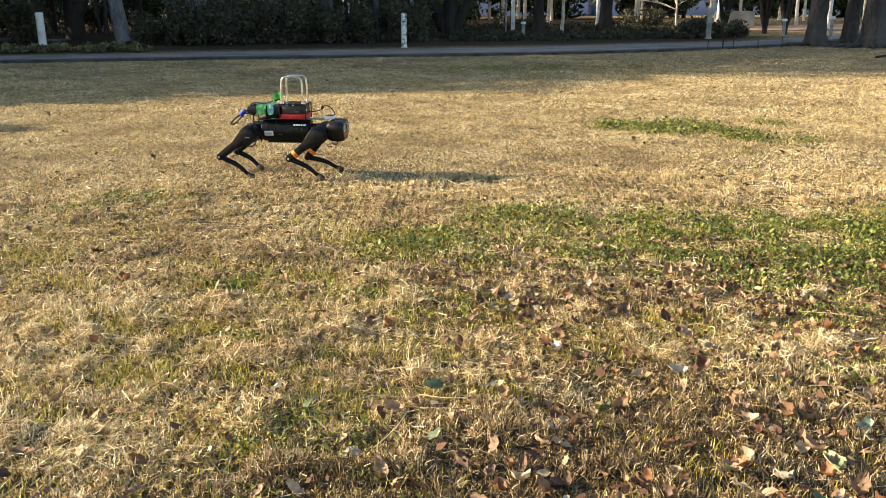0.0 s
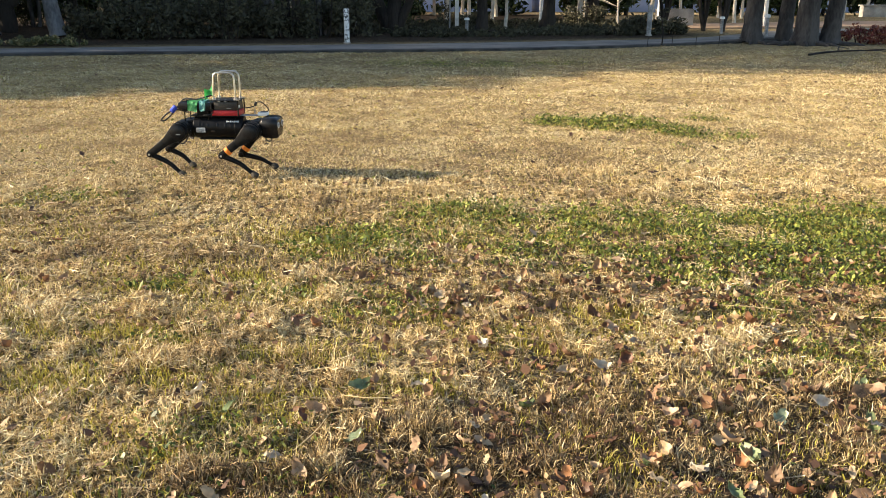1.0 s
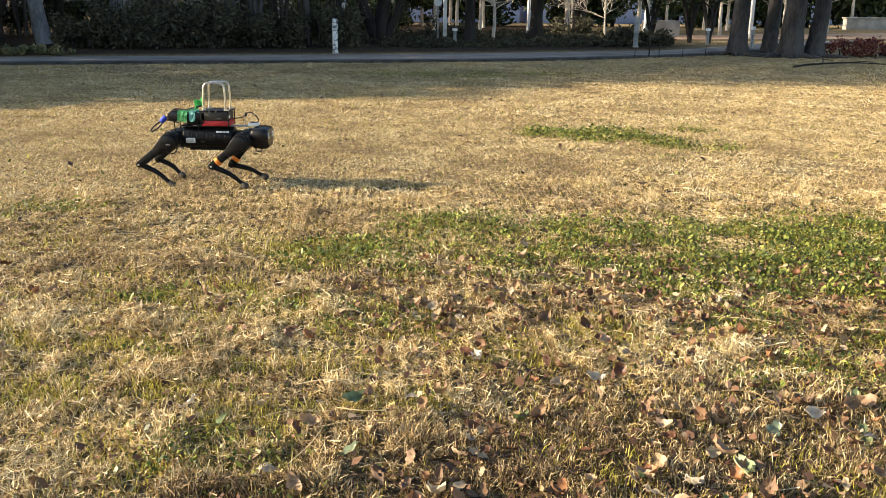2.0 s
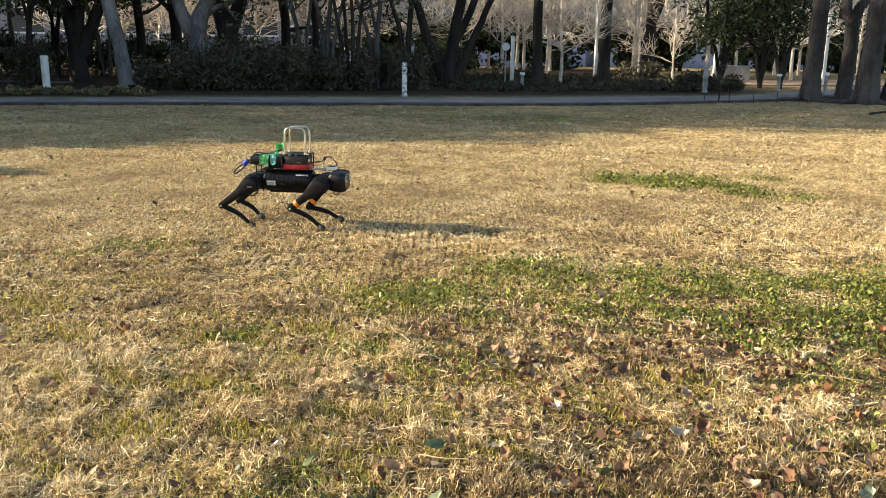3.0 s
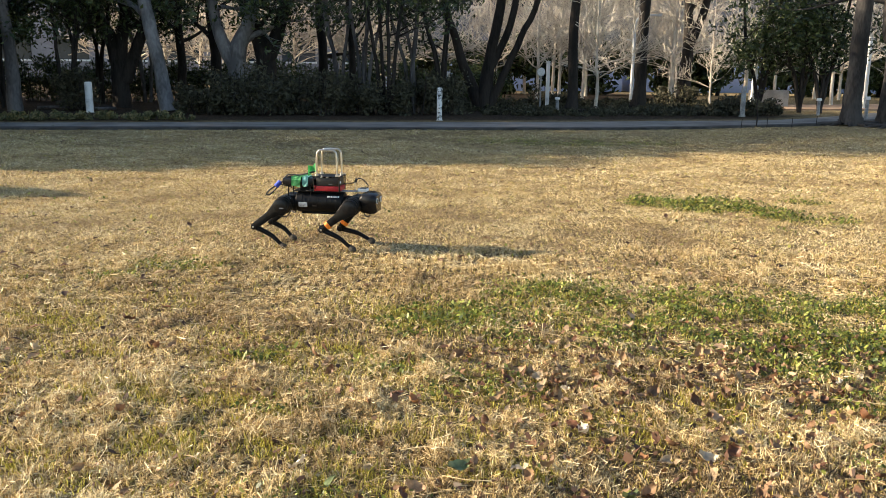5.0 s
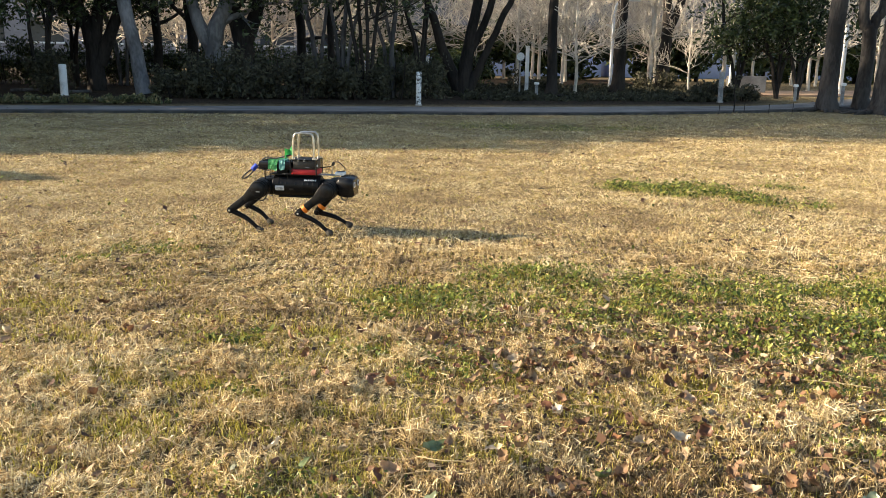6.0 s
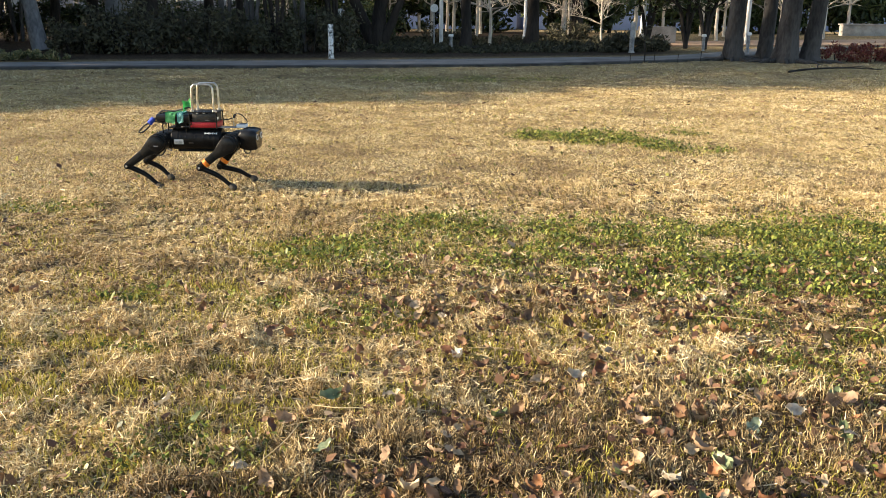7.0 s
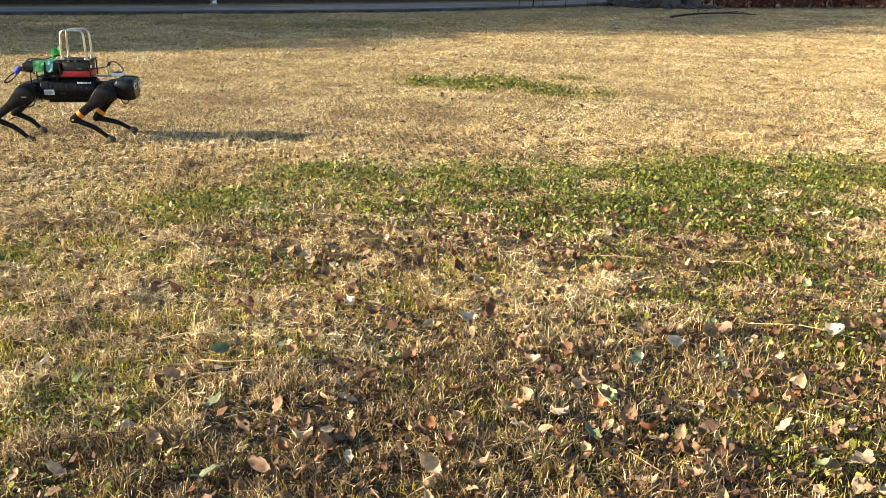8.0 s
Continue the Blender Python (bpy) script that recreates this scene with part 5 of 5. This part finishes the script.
def near_leaves():
    """Whole leaves lying thick in the near grass, too many to count."""
    q = np.random.default_rng(44)
    n = 640
    y = 1.25 + 2.1 * q.random(n) ** 1.15
    x = np.where(q.random(n) < 0.78, q.uniform(0.0, 1.02, n), q.uniform(-0.7, 0.2, n)) * y
    belt = q.random(n) < 0.38
    x, y = np.where(belt, q.uniform(-0.1, 2.3, n), x), np.where(belt, 3.08 - 0.12 * x + q.normal(0, 0.17, n), y)
    vs, loops, sizes, base = [], [], [], 0
    shapes = [LEAVES[k][j] for k in "tr" for j in range(4)]
    for k in range(n):
        me = shapes[int(q.integers(len(shapes)))]
        co = np.empty(3 * len(me.vertices), np.float32)
        me.vertices.foreach_get("co", co)
        size = q.uniform(0.5, 1.0)
        m = np.array(pose(x[k], y[k], float(bumps(x[k], y[k])) + q.uniform(0.016, 0.036), q.normal(0, 24), q.normal(0, 24), q.uniform(0, 360)))
        vs.append(co.reshape(-1, 3) * size @ m[:3, :3].T + m[:3, 3])
        idx = np.empty(len(me.loops), np.int32)
        me.loops.foreach_get("vertex_index", idx)
        loops.append(idx + base)
        tot = np.empty(len(me.polygons), np.int32)
        me.polygons.foreach_get("loop_total", tot)
        sizes.append(tot)
        base += len(me.vertices)
    me = array_mesh("leaf_carpet", np.concatenate(vs), np.concatenate(loops), np.concatenate(sizes), M_LEAF_MIX)
    me.shade_smooth()
    tagged(new("leaf_carpet", me), "curled brown and tan leaves lying thick in the grass", "leaf litter", kind="stuff")


near_leaves()


def leaf_crumbs():
    """Broken brown leaf pieces lying thick between the grass close by."""
    q = np.random.default_rng(14)
    n = 17000
    y = 1.2 + 2.4 * q.random(n)
    x = q.uniform(-0.75, 1.0, n) * y
    rich = 0.25 + 0.75 * np.clip((x + 0.25) / 0.6, 0, 1)
    clump = np.sin(x * 13 + 3 * np.sin(y * 9)) * np.sin(y * 17 + 2 * np.sin(x * 11))
    keep = q.random(n) < rich * (0.45 + 0.55 * clump)
    x, y = x[keep], y[keep]
    n = len(x)
    a, s = q.random(n) * 6.28, 0.004 + 0.012 * q.random(n) ** 1.5
    u = np.stack((np.cos(a), np.sin(a), q.normal(0, 0.45, n)), -1) * s[:, None]
    w = np.stack((-np.sin(a), np.cos(a), q.normal(0, 0.45, n)), -1) * (s * q.uniform(0.35, 0.9, n))[:, None]
    p = np.stack((x, y, bumps(x, y) + 0.008 + 0.02 * q.random(n)), -1)
    dn = np.array((0, 0, 1)) * (s * 0.3)[:, None]
    v = np.stack((p - u, p - u * 0.3 + w + dn, p + u * 0.8 + w * 0.5, p + u * 0.9 - w * 0.6 + dn, p - u * 0.2 - w), 1).reshape(-1, 3)
    i = np.arange(n) * 5
    loops = np.stack([i + k for k in range(5)], -1).ravel()
    ob = new("leaf_crumbs", array_mesh("leaf_crumbs", v, loops, np.full(n, 5), M_CRUMB))
    tagged(ob, "crumbled dark brown leaf pieces between the grass", "leaf litter", kind="stuff")


leaf_crumbs()

# ---- grass ----


def wedge(n, y0, y1, q):
    """Places in the lawn's stretch between two distances."""
    y = np.sqrt(y0 * y0 + (y1 * y1 - y0 * y0) * q.random(n))
    x = q.uniform(-0.72, 0.98, n) * y + q.uniform(-0.25, 0.25, n)
    y = y * q.uniform(0.9, 1.1, n)
    return x, y


def tufted(x, y, q, tuft):
    """Pulls places towards the tufts that they grow from."""
    cell = 0.045
    cx, cy = np.floor(x / cell), np.floor(y / cell)
    h = np.sin(cx * 127.1 + cy * 311.7) * 43758.5453
    k = np.sin(cx * 269.5 + cy * 183.3) * 43758.5453
    tx, ty = (cx + (h - np.floor(h))) * cell, (cy + (k - np.floor(k))) * cell
    return x + (tx - x) * tuft, y + (ty - y) * tuft


def blades(name, x, y, length, width, lean, mat, label, q, curve=0.5, tall=1.0, plain=False):
    """Narrow bent blades, each its own little strip."""
    n = len(x)
    a = q.random(n) * 2 * math.pi
    tilt = np.clip(np.abs(q.normal(lean, 0.35, n)), 0.02, 1.5)
    ln = length * (0.5 + 0.7 * q.random(n)) * tall
    wd = width * (0.6 + 0.8 * q.random(n))
    d = np.stack((np.cos(a), np.sin(a)), -1)
    side_a = q.random(n) * 2 * math.pi
    side = np.stack((np.cos(side_a), np.sin(side_a), q.normal(0, 0.3, n)), -1) * (wd / 2)[:, None]
    base = np.stack((x, y, bumps(x, y) - 0.002 + 0.006 * q.random(n)), -1)

    def along(u, t):
        return np.concatenate((d * (np.sin(t) * u * ln)[:, None], (np.cos(t) * u * ln)[:, None]), 1)

    t2 = np.minimum(tilt + curve * q.random(n), 1.62)
    mid = base + along(0.55, tilt)
    tip = mid + along(0.45, t2)
    v = np.stack((base - side, base + side, mid + side * 0.8, mid - side * 0.8, tip), 1).reshape(-1, 3)
    v[:, 2] = np.maximum(v[:, 2], -0.004)
    if plain:
        v = np.stack((base - side, base + side, tip), 1).reshape(-1, 3)
        v[:, 2] = np.maximum(v[:, 2], -0.004)
        ob = new(name, array_mesh(name, v, np.arange(3 * n), np.full(n, 3), mat))
        return tagged(ob, label, "grass", kind="stuff")
    i = np.arange(n) * 5
    loops = np.concatenate((np.stack((i, i + 1, i + 2, i + 3), -1), np.stack((i + 3, i + 2, i + 4), -1)), 1).ravel()
    sizes = np.tile([4, 3], n)
    ob = new(name, array_mesh(name, v, loops, sizes, mat))
    return tagged(ob, label, "grass", kind="stuff")


def litter(name, x, y, length, width, mat, q, top=0.02):
    """Broken stalks lying criss-cross over one another."""
    n = len(x)
    a = q.random(n) * 2 * math.pi
    rise = q.normal(0, 0.33, n)
    ln, wd = length * (0.4 + 0.9 * q.random(n)), width * (0.6 + 0.9 * q.random(n))
    d = np.stack((np.cos(a) * np.cos(rise), np.sin(a) * np.cos(rise), np.sin(rise)), -1) * (ln / 2)[:, None]
    roll = q.normal(0, 0.8, n)
    w = np.stack((-np.sin(a) * np.cos(roll), np.cos(a) * np.cos(roll), np.sin(roll)), -1) * (wd / 2)[:, None]
    hump = 0.08 + 2.4 * lattice(x, y, 0.085, 5.5) ** 2 * (0.35 + lattice(x, y, 0.27, 8.8))
    p = np.stack((x, y, bumps(x, y) + 0.001 + top * q.random(n) ** 0.7 * hump), -1)
    v = np.stack((p - d - w, p - d + w, p + d + w * 0.6, p + d - w * 0.6), 1).reshape(-1, 3)
    v[:, 2] = np.maximum(v[:, 2], -0.003)
    ob = new(name, array_mesh(name, v, np.arange(4 * n), np.full(n, 4), mat))
    return tagged(ob, "matted broken straw lying over the lawn", "grass", kind="stuff")


DRY = "short dry straw-coloured grass of the winter lawn"
BANDS = [(1.25, 3.0, 54000, 0.034, 0.0024), (3.0, 5.0, 26000, 0.031, 0.003), (5.0, 8.0, 13500, 0.021, 0.0041), (8.0, 12.0, 4600, 0.022, 0.0082), (12.0, 17.5, 1400, 0.022, 0.0125)]
for y0, y1, dens, ln, wd in BANDS:
    area = 0.85 * (y1 * y1 - y0 * y0)
    x, y = wedge(int(area * dens), y0, y1, rng)
    keep = (rng.random(len(x)) > 0.8 * green_at(x, y)) & (rng.random(len(x)) < (0.2 + 1.3 * lattice(x, y, 0.13, 2.9) if y0 < 5 else 0.5 + 0.8 * lattice(x, y, 0.13, 2.9))) & (y < path_near(x) - 0.08)
    worn = np.clip((x / y - 0.2) / 0.4, 0, 1) * np.clip((3.0 - y) / 0.5, 0, 1)
    keep &= (rng.random(len(x)) > 0.45 * worn) & (rng.random(len(x)) > 0.6 * moss_at(x, y))
    x, y = tufted(x[keep], y[keep], rng, 0.3 if y0 < 5 else 0.1)
    grown = 0.3 + 1.9 * lattice(x, y, 0.085, 5.5) ** 1.8 * (0.4 + lattice(x, y, 0.27, 8.8))
    yy = y + 0.6 * np.clip(0.35 - x, 0, 1)
    half = len(x) * 12 // 20 if y0 >= 5 else len(x) * 7 // 10
    old = (rng.random(half) < np.clip((2.5 - yy[:half]) / 0.9, 0, 0.6)) if y0 < 3 else np.zeros(half, bool)
    if old.any():
        blades("old_grass", x[:half][old], y[:half][old], ln * 1.15, wd, 0.5, M_THATCH, "dull brown winter grass", rng, 0.8, grown[:half][old])
    up = ~old
    bent = up & (rng.random(half) < (1.0 if y0 < 3 else 0.5 if y0 < 5 else 0.0))
    for pick, plain in ((bent, False), (up & ~bent, True)):
        if pick.any():
            blades("dry_grass", x[:half][pick], y[:half][pick], ln, wd, 0.42 if y0 < 5 else 0.85, M_DRY, DRY, rng, 1.3, grown[:half][pick], plain)
    if y0 < 5:
        thin = rng.random(len(x) - half) < np.clip(0.55 + (yy[half:] - 1.8) * 0.6, 0.5, 1)
        lx, ly, lyy = x[half:][thin], y[half:][thin], yy[half:][thin]
        fresh = rng.random(len(lx)) < np.where(ly < 3.2, 0.78 * np.clip((lyy - 2.05) / 0.35, 0, 1), 0.7)
        litter("dry_straw", lx[fresh], ly[fresh], ln * 1.6, wd * 0.85, M_DRY, rng, 0.024)
        litter("old_straw", lx[~fresh], ly[~fresh], ln * 1.35, wd, M_THATCH, rng)
    else:
        blades("dry_thatch", x[half:], y[half:], ln * 1.4, wd * 0.95, 1.2, M_DRY, "matted dry grass stalks lying over the soil", rng, 0.3, 1.0, y0 >= 5)
    # green shoots among the dry grass
    x, y = wedge(int(area * min(dens, 18000) * (0.9 if y0 < 3 else 0.6)), y0, y1, rng)
    spread = 0.06 + 0.45 * green_at(x, y) + 0.7 * moss_at(x, y) + 0.8 * np.clip(lattice(x, y, 0.28, 6.1) * 0.6 + lattice(x, y, 0.8, 3.3) * 0.6 - 0.52, 0, 1) * np.clip((4.6 - y) / 1.5, 0, 1)
    keep = (rng.random(len(x)) < spread) & (y < path_near(x) - 0.08)
    blades("green_grass", x[keep], y[keep], ln * 0.95, wd * 1.3, 0.5, M_GREEN, "green shoots growing through the dry lawn", rng, 0.5, 1.0, y0 >= 5)


def clover_patch():
    """Small round leaflets of clover over the green patches."""
    q = np.random.default_rng(8)
    xs, ys = [], []
    for y0, y1, dens in ((1.25, 3.0, 9000), (3.0, 5.2, 9000), (5.2, 9.0, 3500), (9.0, 15.0, 600)):
        x, y = wedge(int(0.85 * (y1 * y1 - y0 * y0) * dens), y0, y1, q)
        keep = q.random(len(x)) < np.clip(green_at(x, y) * 0.85 + 0.006, 0, 1)
        xs.append(x[keep])
        ys.append(y[keep])
    x, y = np.concatenate(xs), np.concatenate(ys)
    n = len(x)
    s = (0.0032 + 0.0055 * q.random(n) ** 1.5) * np.where(y > 5.2, 1.5, np.where(y > 3, 1.15, 0.95))
    p = np.stack((x, y, bumps(x, y) + 0.004 + 0.045 * q.random(n) ** 0.6 * (0.2 + 1.1 * lattice(x, y, 0.09, 7.7))), -1)
    a = q.random(n) * 2 * math.pi
    tilt_u, tilt_w = q.normal(0, 0.6, n), q.normal(0, 0.6, n)
    u = np.stack((np.cos(a), np.sin(a), tilt_u), -1) * s[:, None]
    w = np.stack((-np.sin(a), np.cos(a), tilt_w), -1) * s[:, None]
    slim = q.uniform(0.45, 0.95, n)[:, None]
    ring = [p + u * math.cos(k) + w * math.sin(k) * slim for k in (0.0, 0.9, 2.3, 3.14, 3.98, 5.38)]
    v = np.stack(ring, 1).reshape(-1, 3)
    i = np.arange(n) * 6
    loops = np.stack([i + k for k in range(6)], -1).ravel()
    ob = new("clover", array_mesh("clover", v, loops, np.full(n, 6), M_CLOVER))
    tagged(ob, "green clover leaflets spreading in patches through the lawn", "clover", kind="stuff")


clover_patch()


def straws():
    """Long pale stalks lying loose on the lawn."""
    q = random.Random(12)
    spots = [(-0.03, 2.06, 0.22, 8), (1.62, 2.05, 0.3, 150), (1.3, 2.75, 0.35, 165)] + [(q.uniform(-1.2, 1.8), q.uniform(1.4, 3.2), q.uniform(0.08, 0.2), q.uniform(0, 360)) for k in range(40)]
    for x, y, ln, turn in spots:
        z = float(bumps(np.array(x), np.array(y))) + 0.022
        bm = bm_tube(smooth_line([(-ln / 2, 0, 0.0), (0, q.uniform(-0.02, 0.02), q.uniform(0.003, 0.018)), (ln / 2, 0, 0.0)], 3), 0.0014, 5)
        ob = new("straw", from_bm("straw", bm, M_DRY))
        ob.matrix_basis = pose(x, y, z, 0, 0, turn)
        tagged(ob, "long pale dry stalk lying on the lawn", "straw", "loose stalks on the lawn")


straws()
